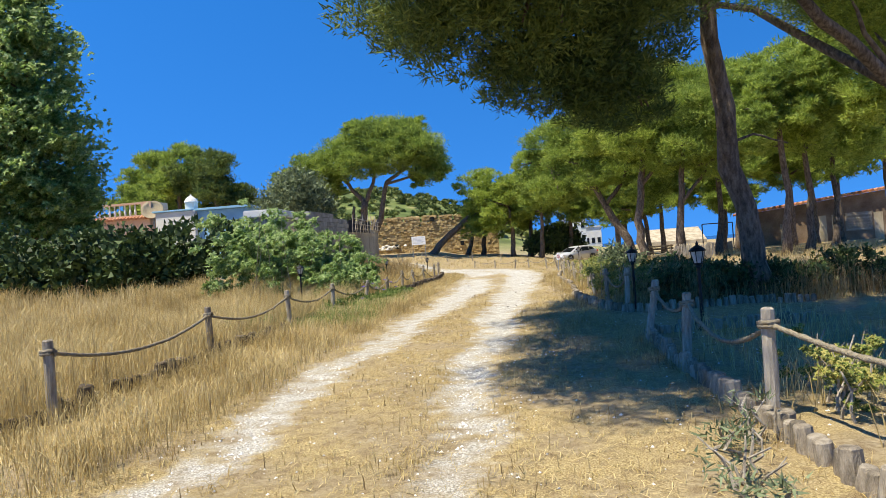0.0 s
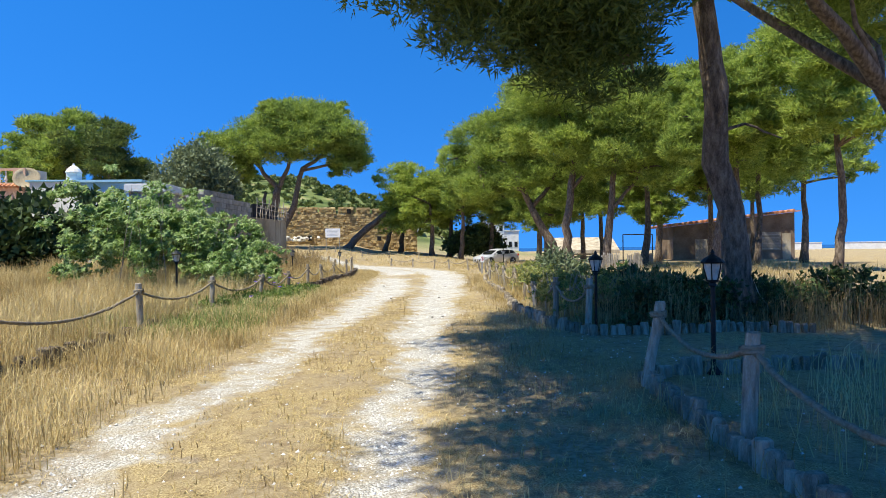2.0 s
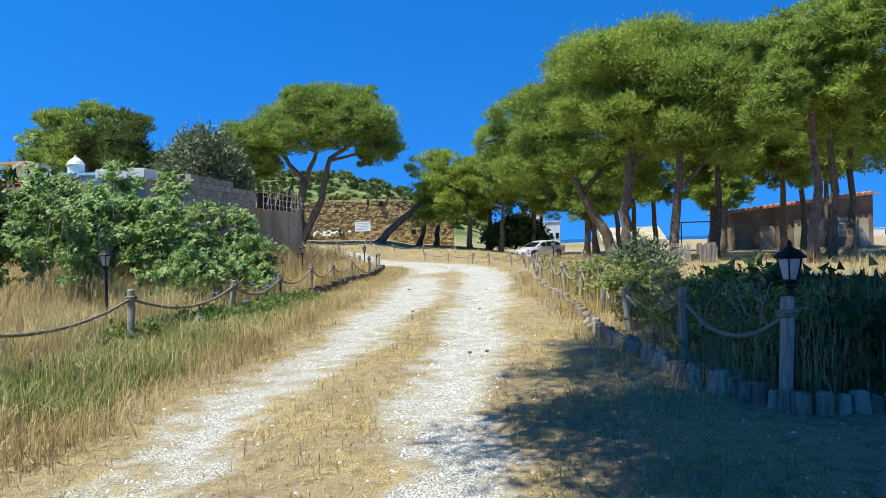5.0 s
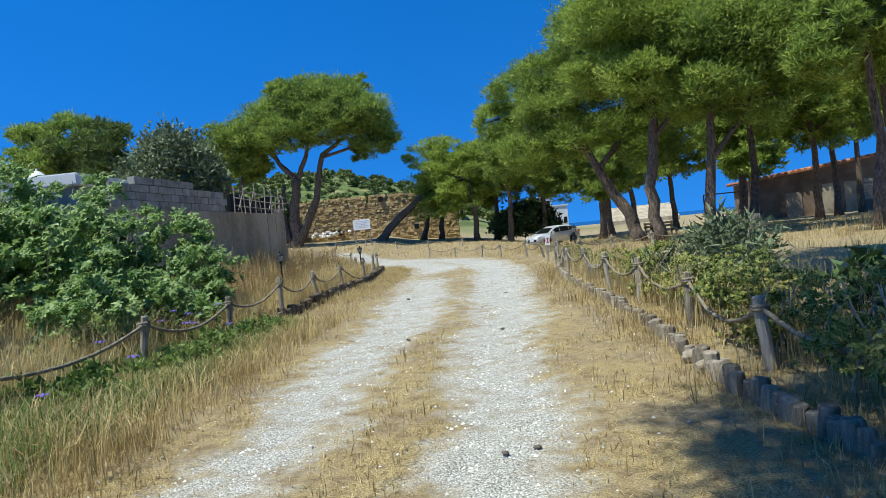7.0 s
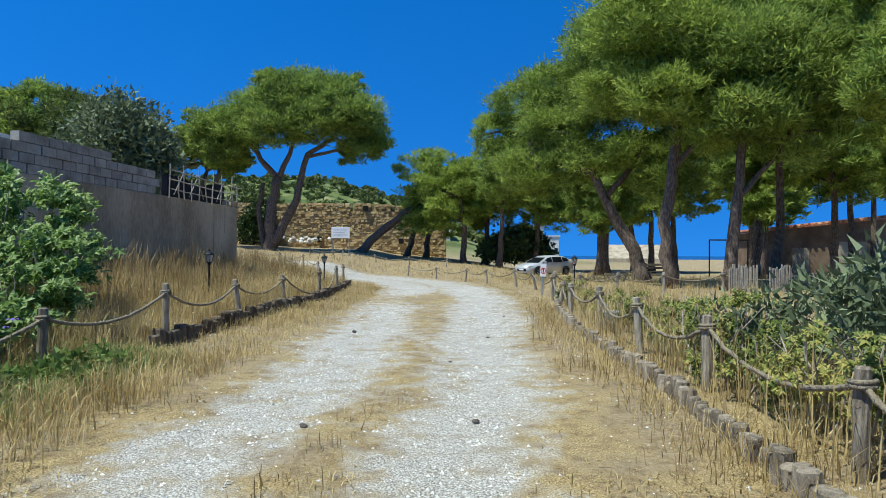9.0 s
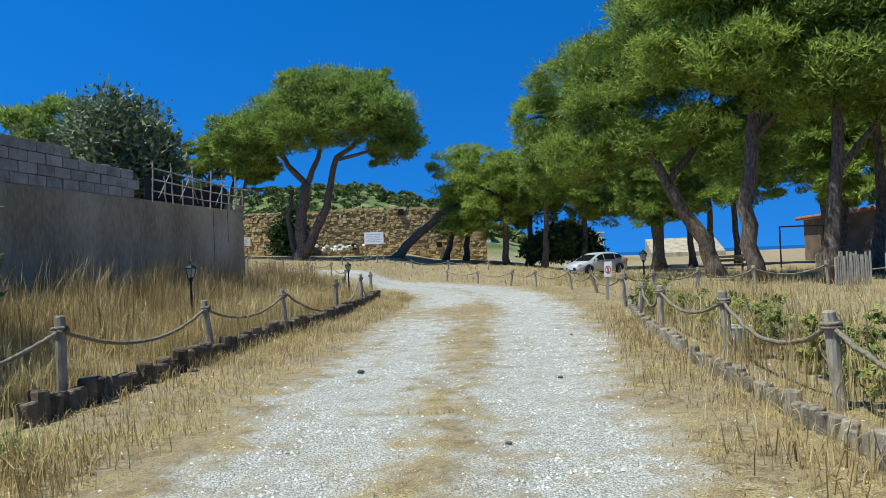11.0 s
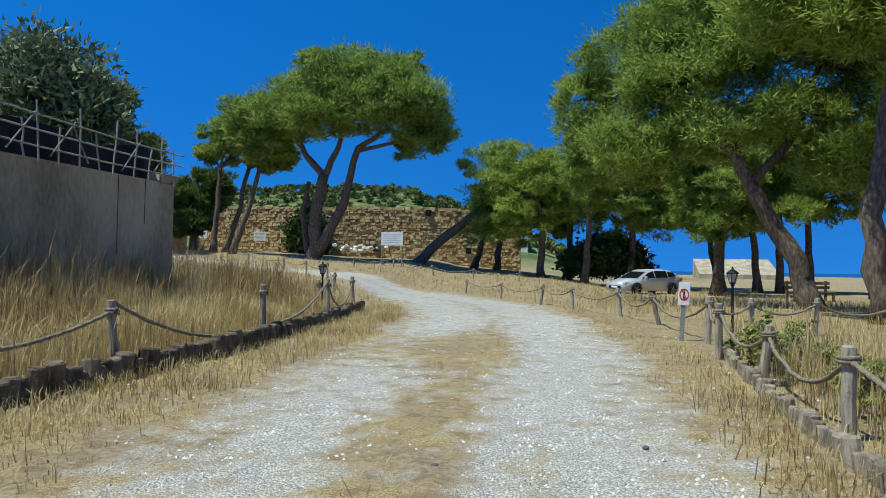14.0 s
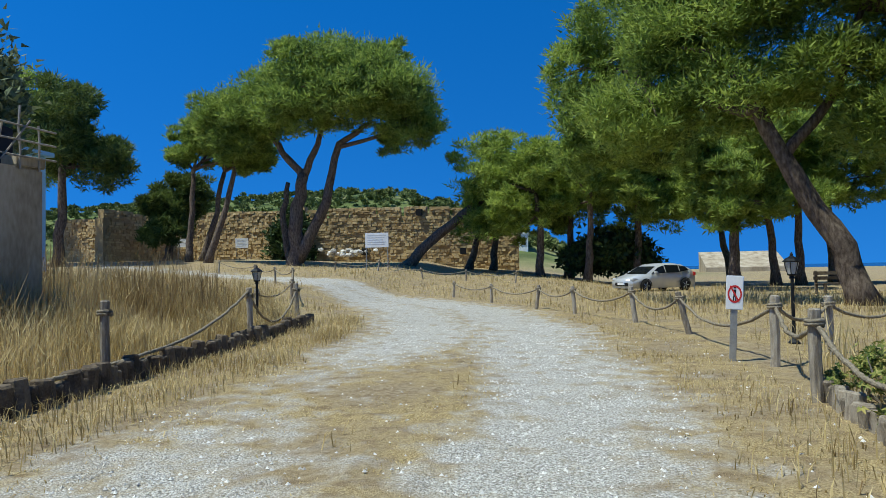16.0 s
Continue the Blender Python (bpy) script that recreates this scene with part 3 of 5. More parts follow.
pine("grove_pine", [([(8.6, 31.4, 0), (8.3, 31.4, 2.4), (8.8, 31.4, 5.5), (8.6, 31.5, 8)], .27, .13), ([(8.5, 31.4, 4.2), (9.8, 31.2, 6), (10.4, 31, 7.4)], .12, .06)],
     [(8.6, 31.5, 9.2, 2.4, 2.4, 1.5), (7.0, 31, 9.6, 1.8, 2, 1.2), (10.4, 31, 8.0, 2.0, 2, 1.3), (8.0, 30.4, 6.9, 1.5, 1.6, 1.0), (9.8, 31.5, 10.4, 1.9, 2, 1.2), (6.6, 31.8, 7.4, 1.4, 1.5, .9), (9.6, 30.6, 5.6, 1.1, 1.2, .7)],
     40000, .26, "tall pine with dark scaly trunk and high crown", M_NEEDLE_L, 22, 14)
pine("grove_pine", [([(10.2, 30.2, 0), (10.5, 30.2, 3), (10.9, 30.3, 6.5)], .24, .12), ([(10.5, 30.2, 3.2), (11.8, 30.3, 4.6), (12.6, 30.2, 6)], .11, .05)],
     [(11.2, 30.3, 8.2, 2.4, 2.4, 1.5), (13, 30.3, 7.0, 2.0, 2, 1.3), (10.8, 29.6, 6.2, 1.6, 1.6, 1.0), (12.6, 30, 5.2, 1.4, 1.5, .9), (12.2, 31, 9.6, 2, 2, 1.3)],
     30000, .27, "pine with spreading low limbs and shaded crown", M_NEEDLE, 23, 12)
for i, (x, y, R, cz) in enumerate([(16.8, 29, 3.8, 8.0), (14.2, 25.5, 2.6, 7.0), (20.5, 34, 4.0, 8.6), (13.6, 34, 3.0, 8.4), (18.5, 23, 3.4, 8.0)]):
    pine("grove_pine", [([(x, y, gz(x, y)), (x + .3, y, 3), (x, y, cz)], .22, .1)], lobes_round(x, y, cz + .4, R * .95, R * 1.7, 14, 140 + i, .36), 24000, .3,
         "tall green pine standing in the dry field", M_NEEDLE if i % 2 else M_NEEDLE_L, 150 + i, 7, "grove pines")
# the near pine whose crown hangs over the track
pine("overhanging_pine", [([(5.05, 4.3, .0), (4.95, 4.3, 1.4), (4.62, 4.2, 2.9), (4.5, 4.1, 4.4), (4.35, 4.0, 6.6)], .23, .14), ([(4.4, 4.0, 6.2), (2.6, 2.8, 5.8), (1.0, 1.6, 5.5)], .09, .04),
                          ([(4.4, 4.0, 6.0), (4.0, 2.2, 6.2), (3.2, .4, 6.4)], .11, .05), ([(4.6, 4.2, 2.95), (5.2, 4.4, 3.15), (5.9, 4.6, 2.95)], .035, .012)],
     # the first four lobes, out of view, are added to thicken the track's shade
     [(-1.6, -3.6, 6.7, 1.3, 1.3, .7), (-1.2, -4.8, 7.0, 1.3, 1.2, .7), (.4, -2.8, 6.7, 1.4, 1.4, .7), (1.7, -2.6, 7.0, 1.4, 1.4, .7), (1.9, 2.6, 3.9, 1.0, 1.0, .6), (1.1, 2.2, 4.1, 1.0, 1.0, .6), (2.6, 3.0, 3.7, .7, .7, .5), (.2, 1.4, 4.75, 1.5, 1.6, .75), (1.6, 2.4, 4.5, 1.4, 1.5, .8), (1.2, .2, 5.3, 1.7, 1.6, .9), (-.8, 1.6, 5.3, 1.2, 1.4, .7), (3.0, 1.6, 5.5, 1.3, 1.6, .9), (2.2, -1.6, 5.9, 1.8, 1.6, .9), (.2, -1.8, 5.8, 1.5, 1.5, .8), (2.8, 3.4, 5.0, 1.1, 1.1, .8),
      (.6, .6, 6.4, 2.0, 2.4, 1.0), (3.2, -.2, 6.6, 1.8, 2, 1.0), (2.3, 3.2, 4.0, .8, .7, .5), (-.2, .0, 5.0, 1.2, 1.2, .6), (4.2, -1.6, 6.4, 1.5, 1.5, .9), (5.2, 2.4, 6.8, 1.3, 1.4, .8),
      # rows below: lobes out of view, added to cast shade on track and bed
      (-.6, -3.6, 6.6, 1.5, 1.4, .8), (1.2, -4.0, 6.8, 1.6, 1.5, .8), (-1.3, -1.4, 6.4, 1.3, 1.4, .7), (2.8, -3.6, 6.9, 1.4, 1.4, .8),
      (.6, 3.6, 8.0, 1.4, 1.3, .6), (1.9, 5.0, 8.2, 1.4, 1.3, .6), (.2, 5.6, 8.4, 1.3, 1.3, .6), (3.4, 4.6, 8.0, 1.3, 1.3, .7), (-.2, 3.0, 8.2, 1.2, 1.2, .6), (-1.7, 2.6, 8.5, 1.2, 1.2, .6), (-1.4, 3.9, 8.7, 1.2, 1.2, .6)],
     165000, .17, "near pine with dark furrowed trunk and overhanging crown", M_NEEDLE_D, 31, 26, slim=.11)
# second limb and the first ten lobes are unseen, added to shade the field
pine("overhanging_pine", [([(11.6, 7.8, .0), (11.0, 7.7, 2.2), (9.4, 7.2, 4.4), (7.0, 6.0, 6.2)], .22, .12), ([(9.4, 7.2, 4.4), (7.4, 9.6, 7.2), (4.8, 12.6, 9.0)], .13, .06)],
     [(2.0, 8.2, 9.6, 1.4, 1.4, .7), (3.6, 9.6, 9.8, 1.6, 1.5, .8), (2.4, 10.8, 10.1, 1.4, 1.4, .7), (5.0, 8.4, 9.5, 1.5, 1.5, .8), (1.8, 12.4, 10.4, 1.3, 1.4, .7), (4.4, 11.4, 9.4, 1.5, 1.5, .8), (5.6, 13.2, 9.6, 1.7, 1.7, .9), (3.8, 13.8, 9.6, 1.5, 1.6, .8), (6.6, 11.0, 9.0, 1.5, 1.5, .8), (4.8, 15.6, 9.8, 1.5, 1.6, .8), (7.2, 6.6, 7.4, 1.7, 1.7, 1.0), (9.2, 8.0, 7.0, 1.7, 1.7, 1.0), (10.6, 8.6, 6.2, 1.4, 1.4, .9), (6.4, 4.6, 7.4, 1.4, 1.5, .8)],
     90000, .2, "pine in the dry field with sloping upper limb", M_NEEDLE, 32, 14, slim=.12)


def bush(name, lobes, n, size, material, label, seed, stems=12, slim=.4, cat="bush", stem_mat=None, droop=0.0, broad=False):
    cx, cy = lobes[0][0], lobes[0][1]
    o = Vector((cx, cy, gz(cx, cy)))
    t = thing(name, pose(*o), label, cat)
    rnd = random.Random(seed)
    for i in range(stems):
        lb = lobes[rnd.randrange(len(lobes))]
        bx, by = lb[0] + rnd.uniform(-.5, .5) * lb[3], lb[1] + rnd.uniform(-.5, .5) * lb[4]
        P = bend((bx, by, gz(bx, by) - .05), (lb[0] + rnd.uniform(-.8, .8) * lb[3], lb[1] + rnd.uniform(-.8, .8) * lb[4], lb[2] + .7 * lb[5]), 4, 0, .06, i)
        vs, fs = tube([p - o for p in P], [.013, .011, .009, .007, .004], 5, .1, i)
        mesh_ob("stem", vs, fs, stem_mat or M_WOOD, t)
    tris = lobed_leaf_tris(lobes, n, size, seed) if broad else leaf_tris(lobes, n, size, seed, slim, .35, droop)
    tri_soup("leaves", tris - np.array(o), material, t)
    return t


def line_lobes(x0, y0, x1, y1, k, R, H, seed, base=True):
    rnd = random.Random(seed)
    out = []
    for i in range(k):
        t = (i + rnd.uniform(.2, .8)) / k
        x, y = x0 + (x1 - x0) * t + rnd.uniform(-.4, .4) * R, y0 + (y1 - y0) * t + rnd.uniform(-.4, .4) * R
        h = H * rnd.uniform(.7, 1.1)
        out.append((x, y, gz(x, y) + h * .5, R * rnd.uniform(.7, 1.1), R * rnd.uniform(.7, 1.1), h * .52))
    return out


rb_ = random.Random(55)
spires = []
for k in range(46):
    bx, by = -6.9 + rb_.uniform(-1.9, 1.7), rb_.uniform(10.2, 17.2)
    bh = rb_.uniform(.72, 1.0) * min(2.9, 2.3 - .4 * (bx + 5.6))
    spires.append((bx, by, gz(bx, by) + bh * .55, rb_.uniform(.3, .6), rb_.uniform(.3, .6), bh * .5))
bush("leafy_bush", spires, 13500, .2, M_LEAF, "tall leafy green bush with broad pale leaves on the bank", 201, 44, broad=True)
bush("leafy_bush", line_lobes(-5.0, 10.5, -4.6, 15.0, 8, .6, 1.45, 202), 4600, .17, M_LEAF, "low green weeds and bush beside the rope fence", 202, 14, broad=True)
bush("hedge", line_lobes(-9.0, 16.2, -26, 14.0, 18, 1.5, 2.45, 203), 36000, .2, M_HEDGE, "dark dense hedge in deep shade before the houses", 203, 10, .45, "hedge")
tl = [(x - 2.0, y, z, a, b, c) for x, y, z, a, b, c in [(-21.5, 24, 8, 3.2, 3.2, 3.6), (-22, 24, 12.5, 2.8, 2.8, 3.4), (-23.5, 23.5, 10, 3.0, 3.0, 4.0), (-20.6, 24.2, 5.4, 2.0, 2.0, 2.2), (-24, 23, 5, 3, 3, 3), (-22.5, 24, 15.5, 2.0, 2.0, 2.4), (-19.9, 24.4, 4.2, 1.2, 1.2, 1.4)]]
pine("broadleaf_tree", [([(-24.4, 24, gz(-24.4, 24)), (-24.2, 24, 4), (-24, 24, 11)], .3, .12)], tl, 30000, .42, "tall dense broadleaf tree with hanging glossy foliage", M_LEAF, 204, 8, cat="tree", broad=True)
bush("grey_shrub", [(-11.9, 31, 5.2, 1.5, 1.6, 1.9), (-13.0, 31.5, 4.9, 1.3, 1.3, 1.7), (-10.8, 31, 4.5, 1.0, 1.0, 1.5)], 22000, .2, M_OLIVE, "grey-green olive crown rising behind the yard wall", 205, 8, .25, "tree")
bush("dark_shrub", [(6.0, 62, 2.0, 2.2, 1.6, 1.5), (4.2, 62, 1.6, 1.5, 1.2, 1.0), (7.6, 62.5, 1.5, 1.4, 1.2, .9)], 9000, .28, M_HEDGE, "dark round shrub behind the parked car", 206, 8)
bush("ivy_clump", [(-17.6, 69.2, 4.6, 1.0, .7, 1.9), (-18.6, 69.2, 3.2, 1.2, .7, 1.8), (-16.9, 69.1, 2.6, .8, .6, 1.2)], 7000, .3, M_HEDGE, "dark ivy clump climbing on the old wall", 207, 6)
# planting in the right-hand beds
bush("vine_planting", line_lobes(2.75, 4.4, 2.95, 9.5, 9, .5, .9, 211), 4400, .085, M_VINE, "yellowing vine leaves tangled along the log edging", 211, 60, broad=True)
bush("vine_planting", line_lobes(2.95, 9.0, 3.25, 15.0, 10, .5, .82, 212), 4800, .085, M_VINE, "green and yellow creeper over the rope fence", 212, 70, broad=True)
bush("vine_planting", line_lobes(3.3, 15.5, 3.5, 24.2, 10, .42, .62, 213), 4200, .08, M_VINE, "thin yellow-green shrubs inside the log edging", 213, 50, broad=True)
bush("oleander_shrub", [(3.6, 11.3, .65, .5, .6, .6), (3.9, 12.1, .6, .55, .6, .55), (3.4, 12.8, .45, .4, .5, .4)], 3800, .12, M_OLIVE, "grey-green narrow-leaved shrub in the planted bed", 214, 12, .16)
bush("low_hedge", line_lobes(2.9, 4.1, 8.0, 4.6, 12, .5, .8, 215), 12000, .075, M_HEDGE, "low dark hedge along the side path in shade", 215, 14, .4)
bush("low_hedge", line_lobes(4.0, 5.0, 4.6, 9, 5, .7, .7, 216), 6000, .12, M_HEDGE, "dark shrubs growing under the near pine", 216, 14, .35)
bush("rose_bush", line_lobes(2.35, -4.6, 2.7, -3.3, 4, .26, .65, 217), 900, .065, M_VINE, "small thorny bush with yellow-brown leaves at the post", 217, 14, broad=True)
bush("thistle_weeds", line_lobes(1.15, -6.0, 1.7, -4.6, 5, .2, .3, 219), 520, .05, M_OLIVE, "grey-green thistly weeds at the track's edge", 219, 16, .14)
bush("green_weeds", line_lobes(-4.2, 6.0, -2.9, 13.0, 12, .35, .32, 220), 5200, .07, M_GRASS, "low green weeds growing along the verge", 220, 4, .35)


# ---------------------------------------------------------------- rope fences and log edging
def post(x, y, h, r, lean=(0, 0), seed=0, group="rope fence posts"):
    z = gz(x, y)
    rnd = random.Random(seed)
    top = Vector((x + lean[0], y + lean[1], z + h))
    P = bend((x, y, z - .12), top, 4, 0, .006, seed)
    vs, fs = tube(P + [top + Vector((0, 0, .012))], [r * 1.04, r, r * .97, r * .98, r * .96, r * .7], 10, .05, seed)
    o = Vector((x, y, z))
    ob = mesh_ob("fence_post", [v - o for v in vs], fs, M_WOOD)
    ob.location = o
    tagged(ob, "weathered round wooden fence post with rope tied on", "fence post", group)
    # turns of rope round the head
    a = Vector((x, y, z)).lerp(top, .86)
    ring = []
    for k in range(26):
        q = k / 25 * 4 * math.pi
        ring.append(a + Vector((math.cos(q) * (r + .014), math.sin(q) * (r + .014), (k / 25 - .5) * .05)) - o)
    vs, fs = tube(ring, .016, 6)
    mesh_ob("rope_tie", vs, fs, M_ROPE, ob, smooth=True)
    return a


def rope(a, b, sag, seed, r=.02):
    P = bend(a, b, 16, sag, .012, seed)
    sub = []
    for i in range(len(P) - 1):
        for k in range(3):
            sub.append(P[i].lerp(P[i + 1], k / 3))
    sub.append(P[-1])
    o = Vector(a)
    vs, fs = tube([p - o for p in sub], [r * (1.12 if k % 2 else .9) for k in range(len(sub))], 7, .05, seed, .5)
    ob = mesh_ob("fence_rope", vs, fs, M_ROPE, smooth=True)
    ob.location = o
    return tagged(ob, "thick sagging natural fibre rope between wooden posts", "rope", "fence ropes")


RIGHT_A = [(2.75, -7.4, .8, (0, 0)), (2.0, -4.2, .74, (.01, .0)), (2.0, -2.0, .70, (.06, .02)), (2.02, -.12, .74, (.14, -.02))]
RIGHT_B = [(2.42, 3.45, .78, (.03, 0)), (2.35, 5.3, .72, (.0, .03)), (2.4, 7.6, .56, (-.04, .05)), (2.55, 9.9, .6, (.02, .0)), (2.6, 12.2, .66, (.05, .1)), (2.68, 14.5, .68, (-.06, 0)), (2.72, 16.8, .7, (-.05, .02)),
           (2.78, 19.9, .62, (.0, .0)), (2.9, 22.0, .58, (.1, .05)), (3.02, 23.9, .7, (.0, 0)), (3.36, 25.8, .72, (.02, 0))]
RIGHT_C = [(3.36, 25.8, 0, (0, 0)), (3.3, 29.2, .64, (-.18, .02)), (2.82, 31.4, .66, (-.1, 0)), (1.85, 33.9, .62, (-.05, 0)), (.98, 35.9, .6, (.08, 0)), (-.37, 39.3, .58, (0, 0)), (-2.0, 43, .58, (.05, 0))]
RIGHT_D = [(3.36, 25.8, 0, (0, 0)), (4.3, 26.8, .66, (0, 0)), (5.6, 27.6, .66, (.06, 0)), (7.3, 28.2, .66, (0, .05)), (9.4, 28.6, .66, (-.05, 0)), (11.8, 29, .66, (0, 0))]
LEFT = [(-3.95, -3.2, .76, (0, 0)), (-3.95, .2, .76, (-.03, 0)), (-3.97, 3.8, .78, (-.04, 0)), (-3.95, 7.0, .76, (.02, 0)), (-3.85, 10.3, .66, (.12, 0)), (-3.6, 12.7, .66, (.02, 0)), (-3.46, 15.2, .8, (0, 0)), (-3.4, 18.2, .74, (-.1, 0)),
        (-3.35, 21.2, .72, (-.06, 0)), (-3.25, 24.6, .8, (0, 0)), (-3.42, 28.4, .82, (-.02, 0)), (-3.6, 31.0, .82, (-.03, 0))]
LEFT_FAR = [(-4.6, 31.4, .7, (0, 0)), (-5.6, 36, .66, (.05, 0)), (-7.2, 40.5, .66, (0, 0)), (-9.4, 44.5, .66, (-.04, 0)), (-12, 48.5, .66, (0, 0)), (-15.5, 52, .66, (.05, 0))]
FAR = [(-9.6, 53.5, .6, (0, 0)), (-7.4, 54.0, .6, (.1, 0)), (-5.0, 54.4, .6, (-.1, 0)), (-2.6, 54, .6, (0, 0)), (0, 53, .6, (.1, 0))]


def fence(row, sags, seed):
    prev = None
    for i, (x, y, h, lean) in enumerate(row):
        if h:
            a = post(x, y, h, .047 if y < 40 else .045, lean, seed + i)
        else:
            a = fence.last
        if prev is not None and sags[(i - 1) % len(sags)] is not None:
            rope(prev, a, sags[(i - 1) % len(sags)], seed + i)
        prev = a
    fence.last = a
    return a


fence.last = None
fence(RIGHT_A, [.16, .24, .17], 300)
fence(RIGHT_B, [.25, .2, .25, .2, .22, .25, .2, .28, .25, .2], 320)
hub = fence.last
fence(RIGHT_C, [.3, .24, .2, .17, .18, .15], 340)
fence.last = hub
fence(RIGHT_D, [.16, .18, .2, .2, .18], 360)
fence(LEFT, [.2, .2, .2, .22, .22, .2, .25, .22, None, None, .5], 380)
# slack ropes that have come off one post and lie along the edging
for k, (a, b, sag) in enumerate([((-3.44, 28.4, .78), (-3.12, 25.2, .24), .12), ((-3.12, 25.2, .24), (-3.0, 23.4, .21), .02), ((-3.4, 21.2, .72), (-3.1, 22.9, .22), .1)]):
    rope((a[0], a[1], gz(a[0], a[1]) + a[2]), (b[0], b[1], gz(b[0], b[1]) + b[2]), sag, 395 + k)
fence(LEFT_FAR, [.18], 400)
fence(FAR, [.2], 420)

def broken_log(x, y, turn, L, r, seed):
    vs, fs = tube(bend((-L / 2, 0, 0), (L / 2, 0, .01), 5, 0, .008, seed), [r * .7, r, r * 1.03, r * .96, r, r * .6], 9, .12, seed)
    ob = mesh_ob("broken_log", vs, fs, M_LOG)
    ob.matrix_world = pose(x, y, gz(x, y) + r * .8, 0, 0, turn)
    return tagged(ob, "split weathered log fallen out of the edging", "log", "fallen logs")


broken_log(2.0, 7.75, 12, .3, .055, 71)
broken_log(2.02, 8.1, -20, .26, .06, 72)
log_meshes = []
for k in range(5):
    rnd = random.Random(500 + k)
    r = .055 + .006 * k
    vs, fs = tube([(0, 0, -.12), (0, 0, .05), (.004, 0, .14 + .015 * k), (.004, 0, .155 + .015 * k)], [r, r * 1.02, r * .96, r * .78], 9, .07, k)
    me = bpy.data.meshes.new("log")
    me.from_pydata([tuple(v) for v in vs], [], fs)
    me.materials.append(M_LOG)
    log_meshes.append(me)
# left edging copies: the shade on their near side is put into the colour
shaded_meshes = []
for me in log_meshes:
    q = me.copy()
    q.materials[0] = M_DARKLOG
    shaded_meshes.append(q)


def edging(name, line, step, meshes, label, seed, grow=1.0):
    t = thing(name, pose(line[0][0], line[0][1], gz(*line[0])), label, "log edging")
    rnd = random.Random(seed)
    o = t.location.copy()
    for (x0, y0), (x1, y1) in zip(line[:-1], line[1:]):
        L = math.hypot(x1 - x0, y1 - y0)
        for i in range(int(L / step)):
            f = i * step / L
            if rnd.random() < .05:
                continue
            x, y = x0 + (x1 - x0) * f + rnd.uniform(-.012, .012), y0 + (y1 - y0) * f
            ob = new("log", meshes[rnd.randrange(len(meshes))])
            ob.parent = t
            ob.matrix_basis = pose(x - o.x, y - o.y, gz(x, y) - o.z, rnd.uniform(-7, 7), rnd.uniform(-9, 9), rnd.uniform(0, 360)) @ Matrix.Diagonal((grow, grow, grow * rnd.uniform(.8, 1.15), 1))
    return t


edging("log_edging", [(1.9, -7.5), (1.87, -4.2), (1.92, -1.8), (2.05, .0), (2.5, .35), (4.6, .5)], .1, log_meshes, "row of short upright weathered logs edging the bed", 510, .74)
edging("log_edging", [(5.6, 3.3), (2.45, 3.3), (2.08, 4.2), (1.92, 7.0), (2.14, 10.0), (2.27, 12.3), (2.32, 16.6), (2.42, 18.2), (2.72, 21.2), (3.0, 23.0), (3.15, 24.2)], .115, log_meshes, "long row of short upright logs along the track", 511, .78)
edging("log_edging", [(-4.05, -4), (-4.05, 3.8), (-3.95, 8)], .2, shaded_meshes, "low dark log edging half hidden in dry grass", 512)
edging("log_edging", [(-3.35, 14.5), (-3.25, 20), (-3.0, 23.2), (-3.25, 28.4), (-3.45, 31.4), (-4.6, 31.9)], .105, shaded_meshes, "log edging below the rope fence, shaded side in its colour", 513, 1.12)


def lantern(x, y, h, seed):
    z = gz(x, y)
    t = thing("garden_lantern", pose(x, y, z), "black iron lantern with dusty glass on a short pole", "lantern", "garden lanterns")
    vs, fs = lathe([(.075, -.05), (.075, .02), (.05, .05), (.024, .09), (.022, h - .36), (.04, h - .345), (.03, h - .32)], 12)
    mesh_ob("pole", vs, fs, M_IRON, t, smooth=False)
    b = h - .32
    vs, fs = lathe([(.03, b), (.06, b + .015), (.062, b + .03)], 12)
    mesh_ob("base_cup", vs, fs, M_IRON, t)
    vs, fs = lathe([(.052, b + .031), (.084, b + .15), (.088, b + .185)], 12)
    mesh_ob("glass", vs, fs, M_LAMPGLASS, t, "dusty pale glass")
    for k in range(6):
        a = k * math.pi / 3
        vs, fs = tube([(.056 * math.cos(a), .056 * math.sin(a), b + .03), (.088 * math.cos(a), .088 * math.sin(a), b + .15), (.092 * math.cos(a), .092 * math.sin(a), b + .19)], .006, 5)
        mesh_ob("cage_bar", vs, fs, M_IRON, t)
    vs, fs = lathe([(.11, b + .187), (.115, b + .2), (.08, b + .235), (.035, b + .262), (.018, b + .275), (.022, b + .29), (.004, b + .325)], 12)
    mesh_ob("cap", vs, fs, M_IRON, t)
    return t


for i, (x, y, h) in enumerate([(2.62, 3.75, 1.18), (2.85, .35, 1.2), (-5.35, 9.1, 1.25), (-5.05, 21.2, 1.22), (-4.25, 30.6, 1.2), (4.35, 28.0, 1.22)]):
    lantern(x, y, h, i)


